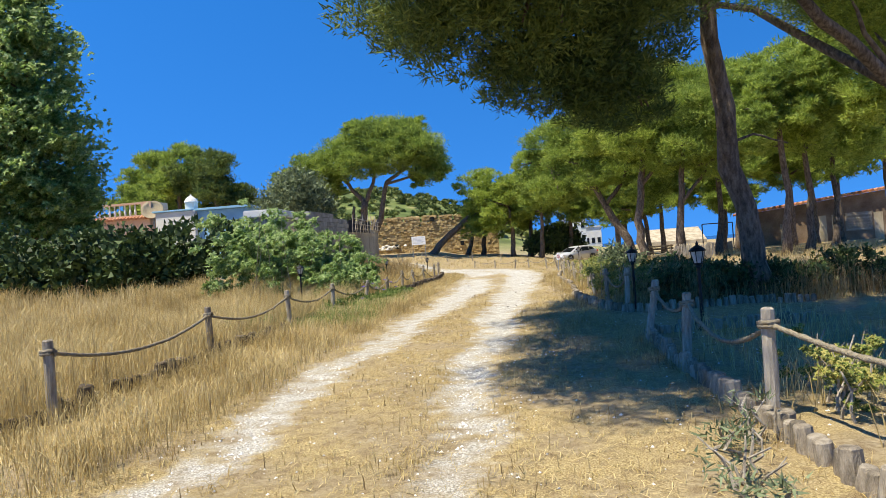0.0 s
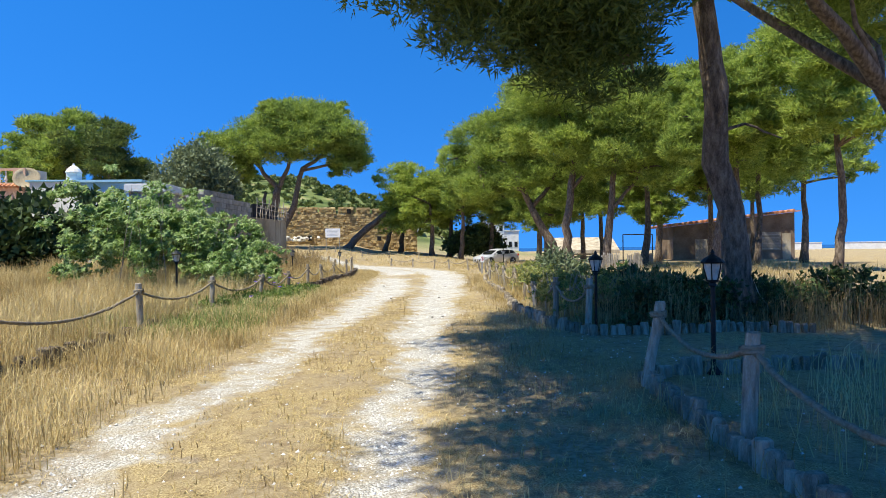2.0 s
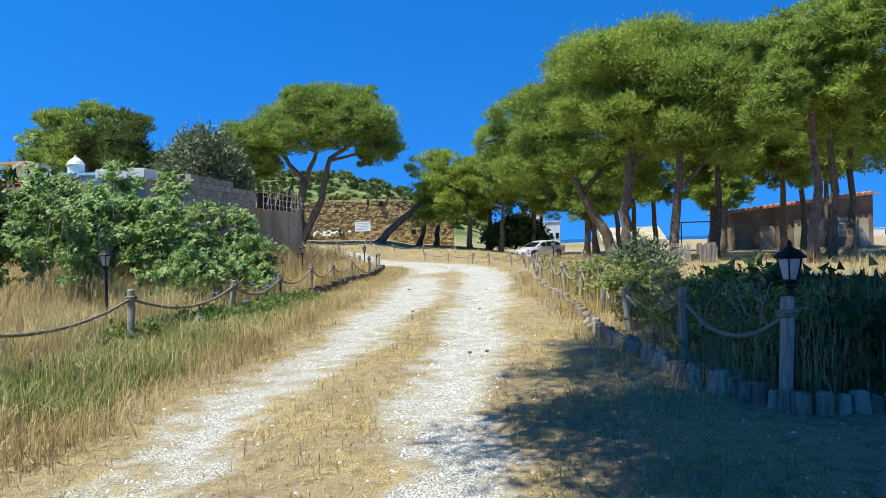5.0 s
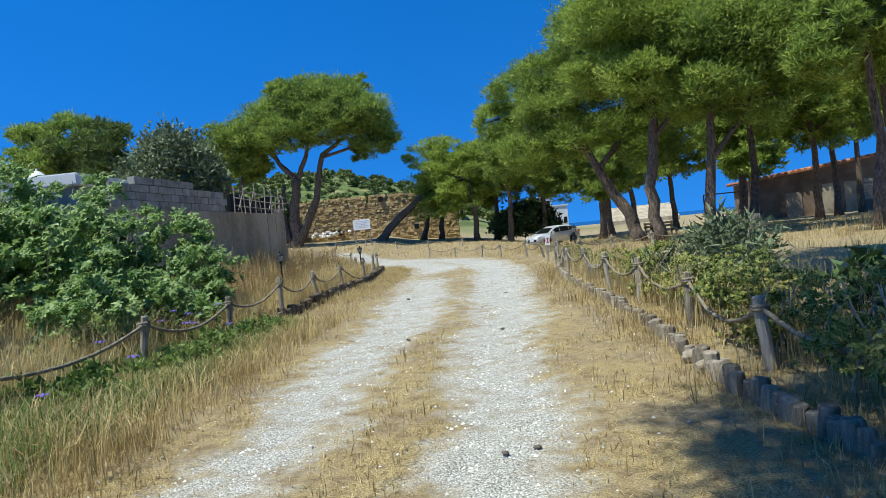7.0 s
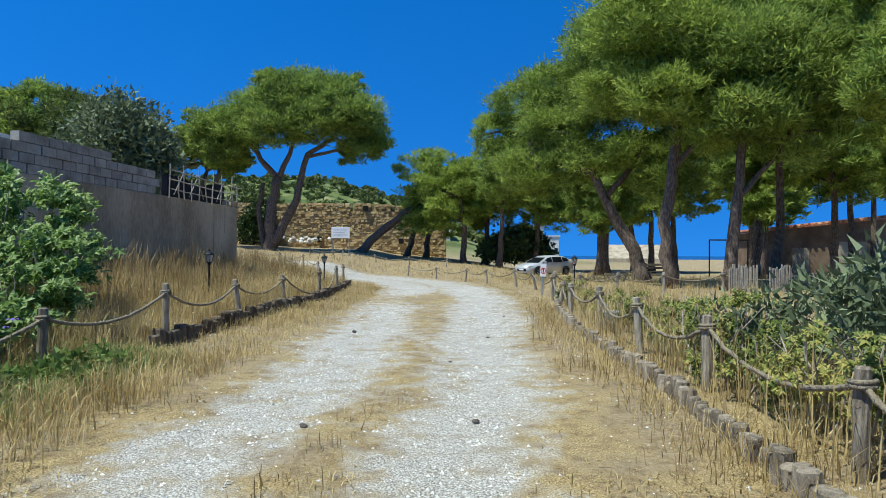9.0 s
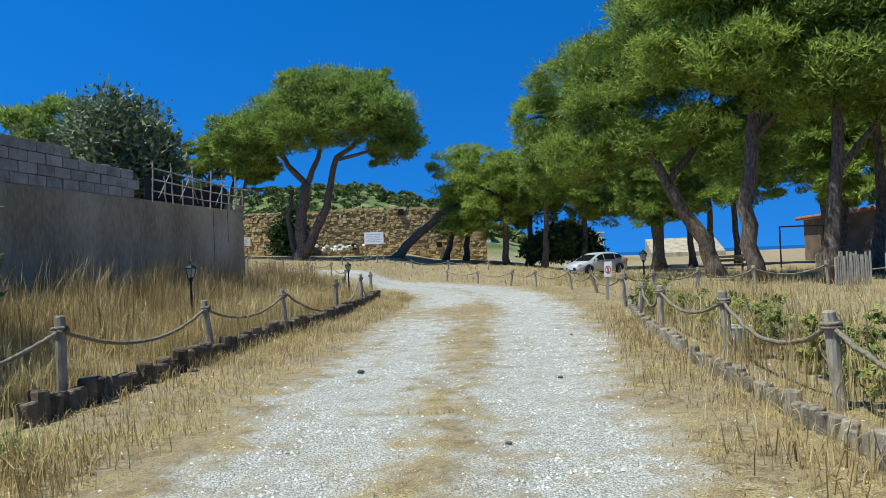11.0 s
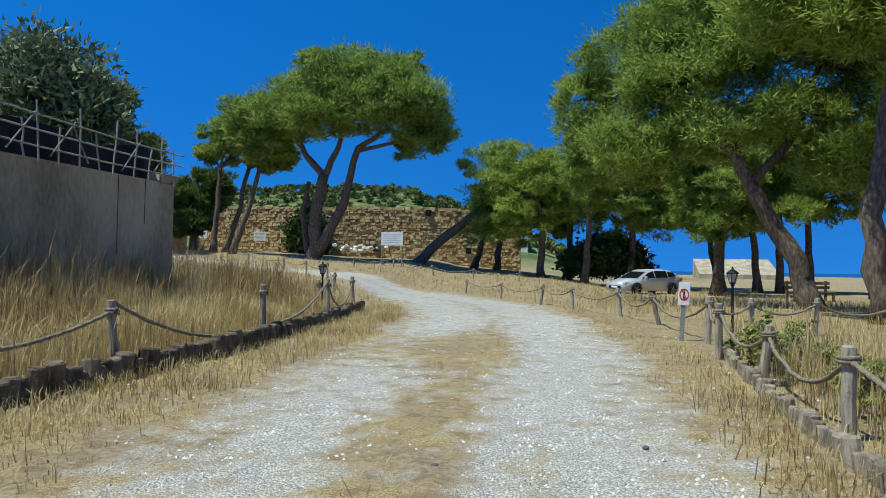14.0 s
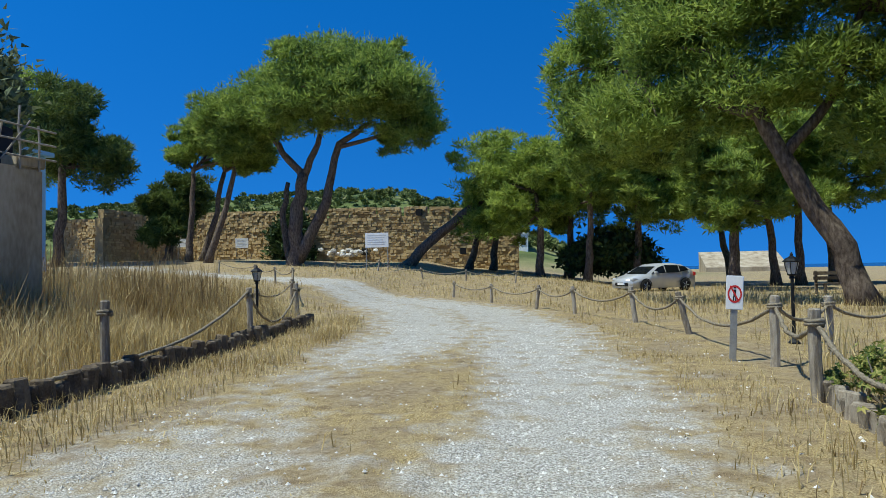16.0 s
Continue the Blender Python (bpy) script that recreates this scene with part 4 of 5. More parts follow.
# ---------------------------------------------------------------- signs
def info_sign(x, y, w, h, z0, label, bars=True, turn=0.0):
    z = gz(x, y)
    t = thing("information_sign", pose(x, y, z, 0, 0, turn), label, "sign")
    for s in (-1, 1):
        vs, fs = tube([(s * w * .46, .03, -.2), (s * w * .46, .03, z0 + h)], .03, 8)
        mesh_ob("leg", vs, fs, M_STEEL, t)
        vs, fs = tube([(s * w * .46, .05, z0 * .6), (s * w * .46, .7, -.05)], .022, 6)
        mesh_ob("brace", vs, fs, M_STEEL, t)
    part("panel", boxes((-w / 2, w / 2, -.02, .0, z0, z0 + h), bevel=.006), M_SIGN, t)
    if bars:
        for k in range(5):
            q = z0 + h * (.8 - .15 * k)
            part("text_bar", boxes((-w * .4, w * (.4 - .07 * (k % 3)), -.026, -.021, q, q + h * .05)), M_GREYTXT, t)
    return t


info_sign(-7.75, 55.4, 1.34, .82, 1.3, "white information board on two metal legs by the track")
info_sign(-22.6, 70.6, 1.1, .8, .9, "small white notice board before the old wall")
info_sign(-27.8, 70.6, .8, .8, 1.1, "small white panel on legs near the ruined wall")

t = thing("prohibition_sign", pose(3.06, 26.2, gz(3.06, 26.2), 0, 3, -10), "white no-walking sign with red ring on a grey post", "sign")
part("post", boxes((-.035, .035, -.02, .02, -.15, .62), bevel=.005), M_STEEL, t)
part("panel", boxes((-.088, .088, -.035, -.022, .56, .93), bevel=.006), M_SIGN, t)
bm = bmesh.new()
for k in range(28):
    a0, a1 = 2 * math.pi * k / 28, 2 * math.pi * (k + 1) / 28
    v = [bm.verts.new((r * math.cos(a), -.0375, .73 + r * 1.35 * math.sin(a))) for r, a in ((.055, a0), (.072, a0), (.072, a1), (.055, a1))]
    bm.faces.new(v)
part("red_ring", bm, M_RED, t)
bm = bmesh.new()
box(bm, -.008, .008, -.041, -.038, .64, .83)
bmesh.ops.rotate(bm, verts=bm.verts, cent=(0, -.04, .73), matrix=Matrix.Rotation(radians(-28), 3, 'Y'))
part("red_bar", bm, M_RED, t)
bm = boxes((-.014, .014, -.0372, -.0365, .7, .78), (-.018, -.004, -.0372, -.0365, .64, .7), (.004, .018, -.0372, -.0365, .64, .7), (-.011, .011, -.0372, -.0365, .79, .815))
part("pictogram", bm, M_BLACK, t)


# ---------------------------------------------------------------- old stone wall
def masonry(name, x0, x1, y0, y1, top, label, seed, merlon=1.5, base_drop=.6):
    """A rubble wall from (x0, y0) to (x1, y1): a core and uneven courses of stones on its near face, with worn merlons."""
    L = math.hypot(x1 - x0, y1 - y0)
    ang = math.degrees(math.atan2(y1 - y0, x1 - x0))
    zb = min(gz(x0, y0), gz(x1, y1)) - base_drop
    t = tagged(new(name), label, "stone wall", kind="structure")
    t.matrix_world = pose(x0, y0, zb, 0, 0, ang)
    H = top - zb
    rnd = random.Random(seed)
    args = [(0, L, .06, .9, 0, H - .75)]
    m = .1
    mer = []
    while m < L - .6:
        w = min(rnd.uniform(.8, 1.2) * merlon, L - m)
        mer.append((m, m + w, H + rnd.uniform(-.28, .1)))
        args.append((m, m + w, .08, .7, H - .76, mer[-1][2]))
        m += w + (rnd.uniform(.12, .45))
    part("core", boxes(*args), M_STONE_D, t)
    bm = bmesh.new()
    z = 0.0
    while z < H + .1:
        h = rnd.uniform(.13, .3)
        x = rnd.uniform(-.2, 0)
        while x < L:
            w = rnd.uniform(.18, .55)
            mid = x + w / 2
            lim = H - .76
            for a, b, c in mer:
                if a <= mid <= b:
                    lim = c
            if z + h <= lim + .06 and 0 <= x and x + w <= L and rnd.random() > .03:
                d = rnd.uniform(-.08, .07)
                j = .008
                v = []
                for dx, dz in ((x + j, z + j), (x + w - j, z + j), (x + w - j, z + h - j), (x + j, z + h - j)):
                    v.append((dx + rnd.uniform(-.03, .03), dz + rnd.uniform(-.03, .03)))
                back = [bm.verts.new((p[0], .1, p[1])) for p in v]
                c0, c1 = x + w / 2, z + h / 2
                front = [bm.verts.new((c0 + (p[0] - c0) * .9, d + rnd.uniform(-.02, .02), c1 + (p[1] - c1) * .86)) for p in v]
                bm.faces.new(front)
                for k in range(4):
                    bm.faces.new((back[k], back[(k + 1) % 4], front[(k + 1) % 4], front[k]))
            x += w
        z += h
    ob = part("stones", bm, M_STONE, t)
    tagged(ob, kind="stuff")
    return t


masonry("wall_old_main", -17.0, -.1, 70, 70.4, 6.05, "ochre rubble stone fortress wall with worn merlons", 601, 1.7)
masonry("wall_old_left", -30.5, -17.6, 73.5, 71.5, 6.4, "weathered reddish fortress wall with deep crenels", 602, 1.5)
masonry("wall_old_return", -32.0, -30.5, 66.5, 73.0, 6.3, "short return of the ruined fortress wall", 603, 1.4)
masonry("wall_old_end", -39, -32.3, 70, 68.5, 5.7, "low ruined end of the fortress wall", 604, 4)
for i, (x, z) in enumerate([(-4.6, 2.2), (-12.4, 2.3), (-8.0, 5.3)]):
    tagged(part("wall_niche", boxes((x, x + .45, 69.86, 70.2, z, z + .5), bevel=.02), M_BLACK, None), "small dark square opening in the stone wall", "opening", kind="structure")
r = random.Random(7)
bm = bmesh.new()
for k in range(26):
    x = r.uniform(-14.8, -12) if k < 18 else r.uniform(-16, -10)
    bmesh.ops.create_icosphere(bm, subdivisions=1, radius=r.uniform(.14, .3), matrix=pose(x, 69.3 + r.uniform(-.4, .3), gz(x, 69.3) + .75 + r.uniform(-.3, .2), r.uniform(0, 90), 0, r.uniform(0, 90)) @ Matrix.Diagonal((1.3, 1, .7, 1)))
tagged(part("fallen_rubble", bm, M_PEBBLE, None), "pale fallen rubble heaped at the wall's foot", "rubble", kind="stuff")

# ---------------------------------------------------------------- walled yard on the bank
t = tagged(new("wall_yard"), "tall grey rendered yard wall with cracks and block courses", "wall", kind="structure")
YA, YB = Vector((-7.95, 17.2, 0)), Vector((-6.6, 28.0, 0))
L = (YB - YA).length
t.matrix_world = pose(YA.x, YA.y, gz(-7.5, 20) - .6, 0, 0, math.degrees(math.atan2(YB.y - YA.y, YB.x - YA.x)))
part("render_coat", boxes((0, L, .0, .32, 0, 2.78), bevel=.03), M_RENDER, t)
part("end_pier", boxes((L - .5, L + .02, -.03, .3, 2.781, 2.95), bevel=.02), M_RENDER, t)
bm = boxes(*[(L - .9 - .12 * k, L - .885 - .12 * k, -.004, .02, 1.9 - .1 * k, 2.75) for k in (0, 6)])
part("crack", bm, M_BLACK, t)
me_b = boxes((0, .39, 0, .2, 0, .19), bevel=.008)
bme = bpy.data.meshes.new("block")
me_b.to_mesh(bme)
me_b.free()
bme.materials.append(M_BLOCK)
rb = random.Random(11)
for c in range(4):
    x = .6 + (.2 if c % 2 else 0) if c < 3 else 1.6
    while x + .4 < (L - 4.3 if c < 3 else L - 6.2):
        ob = new("block", bme)
        ob.parent = t
        ob.matrix_basis = pose(x, .04 + rb.uniform(-.008, .008), 2.785 + c * .2, 0, 0, rb.uniform(-1, 1))
        x += .4
tagged(part("shack_roof", boxes((-10.5, -9.0, 18.4, 21.0, 3.4, 3.7), bevel=.03), M_WHITE, None), "white painted flat shack roof over block walls", "roof", kind="structure")
tagged(part("shack_wall", boxes((-10.4, -9.1, 18.6, 20.8, .3, 3.396)), M_BLOCK, None), "grey block wall of the small shack", "wall", kind="structure")
# cane frame and tarp on the yard wall
t = thing("cane_frame", pose(-7.08, 24.0, gz(-7.5, 20) - .6 + 2.78, 0, 0, 83.0), "rickety frame of bleached canes on the yard wall", "cane frame")
rc = random.Random(13)
for k in range(11):
    x = -.1 + k * .4 + rc.uniform(-.1, .1)
    vs, fs = tube(bend((x, -.02, -.05), (x + rc.uniform(-.12, .12), -.02, 0.72 + rc.uniform(-.3, .35)), 3, 0, .02, k), .018, 6)
    mesh_ob("cane", vs, fs, M_CANE, t)
for z in (.2, .45, .7):
    vs, fs = tube(bend((-.2, -.05, z), (4.2, -.05, z + rc.uniform(-.12, .05)), 6, .03, .03, int(z * 10)), .016, 6)
    mesh_ob("rail", vs, fs, M_CANE, t)
for k in range(5):
    x = k * .8
    vs, fs = tube([(x, -.07, .05), (x + rc.choice((-.4, .5)), -.07, .7)], .014, 6)
    mesh_ob("brace", vs, fs, M_CANE, t)
bm = bmesh.new()
g = [[bm.verts.new((i * .37, .22 + .06 * math.sin(i * 1.3), .0 + j * .14 + (.08 * math.sin(i * .9) if j == 4 else 0))) for j in range(5)] for i in range(11)]
for i in range(10):
    for j in range(4):
        bm.faces.new((g[i][j], g[i + 1][j], g[i + 1][j + 1], g[i][j + 1]))
bmesh.ops.solidify(bm, geom=list(bm.faces), thickness=.02)
tarp = part("tarp", bm, M_TARP, None)
tarp.matrix_world = t.matrix_world @ pose(.1, .12, .02)
tagged(tarp, "dark blue-black tarp hung behind the cane frame", "tarp")


# ---------------------------------------------------------------- houses
def window_in(parent, x0, x1, y, z0, z1):
    w = part("window", boxes((x0, x1, y - .06, y + .05, z0, z1)), M_WHITE, parent, "white framed window")
    part("pane", boxes((x0 + .08, x1 - .08, y - .075, y - .062, z0 + .08, z1 - .08)), M_CARGLASS, w, "dark glass pane")


t = thing("pink_house", pose(-29, 36, gz(-27, 36)), "pink rendered house with red tile edge and white balustrade", "house")
part("wall", boxes((-6, 4.9, 0, 7, -.6, 4.7), bevel=.03), M_PINK, t)
bm = bmesh.new()
for k in range(44):
    vs, fs = tube([(-6 + k * .25, -.28, 4.69), (-6 + k * .25, .1, 4.86)], .1, 6)
    o = [bm.verts.new(v) for v in vs]
    for f in fs:
        bm.faces.new([o[i] for i in f])
part("roof", bm, M_TILE, t, "terracotta tile edge")
part("parapet", boxes((-6, 4.9, .15, .35, 4.86, 5.0), (-6, 4.9, .12, .4, 5.75, 5.88), (4.2, 4.95, .1, 2.5, 4.7, 5.9)), M_PINK, t)
for k in range(26):
    vs, fs = lathe([(.05, 5.0), (.09, 5.2), (.04, 5.5), (.06, 5.75)], 8)
    mesh_ob("baluster", [(v[0] - 5.8 + k * .38, v[1] + .25, v[2]) for v in vs], fs, M_WHITE, t)
t = thing("white_house", pose(-21.6, 35, gz(-20, 35)), "white and pale blue house with small domed chimney", "house")
part("wall", boxes((-1.6, 1.2, 0, 6, -.6, 4.9), bevel=.03), M_WHITE, t)
part("blue_wall", boxes((1.21, 4.8, .3, 6, -.6, 4.85), bevel=.03), M_BLUE, t, "pale blue painted wall")
part("roof", boxes((1.1, 5.0, .1, 6.2, 4.86, 5.02), (-1.8, 1.05, -.1, 6.2, 4.91, 5.02), bevel=.02), M_BLUE, t, "blue roof edge")
window_in(t, 2.2, 3.0, .3, 3.2, 4.3)
ch = part("chimney", boxes((.3, .95, .5, 1.15, 5.03, 5.5), bevel=.02), M_WHITE, t)
vs, fs = lathe([(.45, 5.5), (.47, 5.56), (.36, 5.75), (.18, 5.92), (.07, 5.98), (.05, 6.1)], 12)
mesh_ob("dome", [(v[0] + .62, v[1] + .82, v[2]) for v in vs], fs, M_WHITE, ch, smooth=False)
t = thing("satellite_dish", pose(-23.9, 36, 5.2), "grey satellite dish tilted on the rooftop", "satellite dish")
vs, fs = lathe([(.05, -.12), (.35, -.06), (.6, .04), (.75, .16), (.74, .17), (.58, .06), (.3, -.03)], 18)
d = mesh_ob("dish", vs, fs, M_RENDER, t, smooth=True)
d.matrix_basis = pose(0, 0, .6, 55, 30, 0)
vs, fs = tube([(0, .1, -.6), (0, .1, .5)], .05, 8)
mesh_ob("mast", vs, fs, M_STEEL, t)

# farm shed among the trees
t = thing("farm_shed", pose(26, 61.5, gz(26, 61.5), 0, 0, -6), "ochre plastered shed with red tiled lean-to roof", "shed")
bm = bmesh.new()
pts = [(0, 0, -.6), (12, 0, -.6), (12, 0, 4.7), (0, 0, 3.4)]
f0 = [bm.verts.new(p) for p in pts]
f1 = [bm.verts.new((p[0], 7, p[2])) for p in pts]
bm.faces.new(f0)
bm.faces.new(f1[::-1])
for k in range(4):
    bm.faces.new((f0[k], f1[k], f1[(k + 1) % 4], f0[(k + 1) % 4]))
bmesh.ops.recalc_face_normals(bm, faces=bm.faces)
part("wall", bm, M_SHED, t)
rf = part("roof", boxes((-.5, 12.5, -.5, 7.4, 0, .12)), M_TILE, t)
rf.matrix_basis = pose(0, 0, 3.42, 0, -6.2, 0)
for k in range(24):
    vs, fs = tube([(-.4 + .53 * k, -.6, .16), (-.4 + .53 * k, 7.4, .16)], .15, 7)
    mesh_ob("tile_row", vs, fs, M_TILE, rf)
part("door", boxes((2.2, 3.5, -.06, .02, -.5, 2.1)), M_WOOD, t)
wd = part("window", boxes((8.2, 10.6, -.08, .02, .9, 2.7)), M_WOOD, t, "brown shuttered window")
for k in range(9):
    part("slat", boxes((8.35, 10.45, -.12, -.082, 1.0 + .18 * k, 1.1 + .18 * k)), M_WOOD, wd)
for i, (x, w) in enumerate([(5.2, 1.3), (7.0, .9), (10.8, .8)]):
    part("plaster_patch", boxes((x, x + w, -.012, .0, -.3, 2.6)), M_RENDER, t, "pale bare plaster patch")

# white houses on the far slope, long pale greenhouse by the sea
for i, (x, y, w, h) in enumerate([(16.8, 142, 4.6, 5.6), (12.6, 141, 3.6, 2.6), (-2, 128, 4.5, 2.6), (21.5, 150, 4, 4.5)]):
    z = gz(x, y)
    t = thing("hill_house", pose(x, y, z), "white flat-roofed house on the far hillside", "house", "hill houses")
    part("wall", boxes((-w / 2, w / 2, 0, 6, -1.5, h), bevel=.05), M_WHITE, t)
    part("roof", boxes((-w / 2 - .2, w / 2 + .2, -.2, 6.2, h + .01, h + .25)), M_WHITE, t)
    for f in range(max(1, int(h / 2.8))):
        for k in range(3):
            cx = -w / 2 + w * (k + .5) / 3
            window_in(t, cx - .45, cx + .45, 0, .7 + f * 2.8, 2.1 + f * 2.8)
t = thing("greenhouse", pose(30, 137, gz(30, 137), 0, 0, -6), "long low pale greenhouse on the coastal slope", "greenhouse")
bm = bmesh.new()
for a in (0,):
    q = [bm.verts.new(p) for p in ((a, 0, -.5), (a + 13, 0, -.5), (a + 13, 0, .8), (a, 0, .8), (a, 9, 3.6), (a + 13, 9, 3.6), (a, 9, -.5), (a + 13, 9, -.5))]
    for f in ((0, 1, 2, 3), (3, 2, 5, 4), (0, 3, 4, 6), (1, 7, 5, 2), (4, 5, 7, 6)):
        bm.faces.new([q[i] for i in f])
part("roof", bm, M_RENDER, t)
for i, x in enumerate((75, 92, 112)):
    t = thing("coast_wall", pose(x, 170, gz(x, 170), 0, 0, -8), "long white boundary wall near the sea", "wall", "coast walls")
    part("wall", boxes((0, 15, 0, .5, -1, 1.8)), M_WHITE, t)
    part("coping", boxes((-.1, 15.1, -.1, .6, 1.81, 1.95)), M_WHITE, t)


# ---------------------------------------------------------------- parked car
def build_car(m):
    t = thing("parked_car", m, "silver five-door hatchback parked on dry grass in shade", "car")
    side = [(-2.16, .32), (-2.17, .55), (-2.05, .72), (-1.25, .90), (-.55, 1.28), (-.1, 1.44), (.6, 1.48), (1.2, 1.41), (1.75, 1.18), (2.06, .95), (2.16, .7), (2.14, .35)]
    bm = bmesh.new()
    rows = []
    for x, z in side:
        inset = .0 if z < .95 else .24 * (z - .95) / .53
        nose = .12 if abs(x) > 2.0 else 0
        hw = .89 - inset - nose
        rows.append([bm.verts.new((x, s * hw, z)) for s in (-1, 1)] + [bm.verts.new((x * .97, s * (.87 - nose), .22)) for s in (-1, 1)])
    for a, b in zip(rows[:-1], rows[1:]):
        bm.faces.new((a[0], b[0], b[1], a[1]))
        bm.faces.new((a[2], b[2], b[0], a[0]))
        bm.faces.new((a[1], b[1], b[3], a[3]))
        bm.faces.new((a[3], b[3], b[2], a[2]))
    bm.faces.new((rows[0][0], rows[0][1], rows[0][3], rows[0][2]))
    bm.faces.new((rows[-1][2], rows[-1][3], rows[-1][1], rows[-1][0]))
    bmesh.ops.recalc_face_normals(bm, faces=bm.faces)
    bmesh.ops.bevel(bm, geom=list(bm.edges), offset=.035, segments=2, affect='EDGES')
    part("body", bm, M_CAR, t, smooth=True)
    for s in (-1, 1):
        bm = bmesh.new()
        for poly in ([(-1.0, .95), (-.02, .98), (-.02, 1.36), (-.42, 1.27)], [(.03, .98), (.95, 1.0), (.95, 1.37), (.03, 1.38)], [(1.0, 1.02), (1.62, 1.1), (1.45, 1.3), (1.0, 1.36)]):
            v = []
            for x, z in poly:
                hw = .89 - .24 * max(0, z - .95) / .53 + .012
                v.append(bm.verts.new((x, s * hw, z)))
            bm.faces.new(v if s < 0 else v[::-1])
        bmesh.ops.solidify(bm, geom=list(bm.faces), thickness=.01)
        part("side_window", bm, M_CARGLASS, t, "dark tinted side glass")
        part("mirror", boxes((-.85, -.68, s * .98 - .09, s * .98 + .09, .96, 1.08), bevel=.03), M_CAR, t)
        part("headlight", boxes((-2.14, -1.75, s * .66 - .16, s * .66 + .13, .60, .74), bevel=.04), M_HEADLIGHT, t, "clear headlight lens")
        part("tail_light", boxes((2.0, 2.15, s * .72 - .1, s * .72 + .1, .8, 1.0), bevel=.03), M_RED, t, "red tail light")
        for x in (-.5, .45):
            part("door_handle", boxes((x + .2, x + .4, s * .9 - .015, s * .9 + .015, .86, .89), bevel=.005), M_CAR, t)
    bm = bmesh.new()
    bm.faces.new([bm.verts.new(p) for p in ((-1.2, -.74, .945), (-1.2, .74, .945), (-.5, .62, 1.325), (-.5, -.62, 1.325))])
    bmesh.ops.solidify(bm, geom=list(bm.faces), thickness=.012)
    part("windscreen", bm, M_CARGLASS, t, "dark sloping windscreen")
    part("grille", boxes((-2.2, -2.1, -.5, .5, .34, .52), bevel=.03), M_BLACK, t)
    part("number_plate", boxes((-2.215, -2.2, -.26, .26, .4, .5)), M_SIGN, t)
    for x in (-1.33, 1.32):
        for s in (-1, 1):
            vs, fs = lathe([(.2, -.1), (.31, -.1), (.335, -.06), (.335, .06), (.31, .1), (.2, .1)], 24)
            w = mesh_ob("tyre", [(v[0], v[2], v[1]) for v in vs], fs, M_TYRE, t, "black tyre", True)
            w.matrix_basis = pose(x, s * .80, .335)
            vs, fs = lathe([(.03, -.085), (.2, -.09), (.215, -.1), (.215, .1), (.2, .09), (.03, .085)], 20)
            mesh_ob("rim", [(v[0], v[2], v[1]) for v in vs], fs, M_RIM, w, "silver alloy rim")
            for k in range(5):
                a = k * 2 * math.pi / 5
                vs, fs = tube([(.04 * math.cos(a), s * .1, .04 * math.sin(a)), (.2 * math.cos(a), s * .1, .2 * math.sin(a))], .02, 5)
                mesh_ob("spoke", vs, fs, M_RIM, w)
            bm = bmesh.new()
            for k in range(14):
                a0, a1 = math.pi * k / 14, math.pi * (k + 1) / 14
                bm.faces.new([bm.verts.new((x + q * math.cos(a), s * .893, .335 + q * math.sin(a))) for q, a in ((.33, a0), (.385, a0), (.385, a1), (.33, a1))])
            part("wheel_arch", bm, M_BLACK, t)
    return t


build_car(pose(6.85, 52.8, gz(6.85, 52.8) - .02, 0, 0, 33) @ Matrix.Scale(.94, 4))

# bench under the trees
t = thing("park_bench", pose(13.3, 47.5, gz(13.3, 47.5), 0, 0, 14), "dark wooden park bench under the pines", "bench")
for k in range(3):
    part("seat_slat", boxes((-1.1, 1.1, -.3 + .16 * k, -.18 + .16 * k, .42, .46), bevel=.008), M_DARKLOG, t)
for k in range(2):
    part("back_slat", boxes((-1.1, 1.1, .2, .24, .58 + .2 * k, .72 + .2 * k), bevel=.008), M_DARKLOG, t)
for x in (-.95, .95):
    part("leg", boxes((x - .05, x + .05, -.3, -.22, -.05, .42), (x - .05, x + .05, .25, .32, -.05, .95)), M_DARKLOG, t)

# football goal frame and reed screens in the field
t = thing("metal_goal_frame", pose(19.2, 52, gz(19.2, 52)), "thin dark metal frame standing in the dry field", "goal frame")
for a, b in (((-1.3, 0, -.1), (-1.3, 0, 2.5)), ((1.3, 0, -.1), (1.3, 0, 2.5)), ((-1.3, 0, 2.5), (1.3, 0, 2.5))):
    vs, fs = tube([a, b], .045, 8)
    mesh_ob("pipe", vs, fs, M_IRON, t)
for i, (x, y, w) in enumerate([(10.0, 28.4, 1.0), (11.3, 28.6, .8), (17.0, 44, 1.8)]):
    z = gz(x, y)
    t = thing("reed_screen", pose(x, y, z, 0, 0, 8 * i), "low screen of bundled dry reeds in the field", "reed screen", "reed screens")
    rr = random.Random(30 + i)
    for k in range(int(w / .06)):
        vs, fs = tube([(-w / 2 + k * .06, 0, -.05), (-w / 2 + k * .06 + rr.uniform(-.02, .02), rr.uniform(-.02, .02), .85 + rr.uniform(-.08, .08))], .028, 5)
        mesh_ob("reed", vs, fs, M_CANE, t)

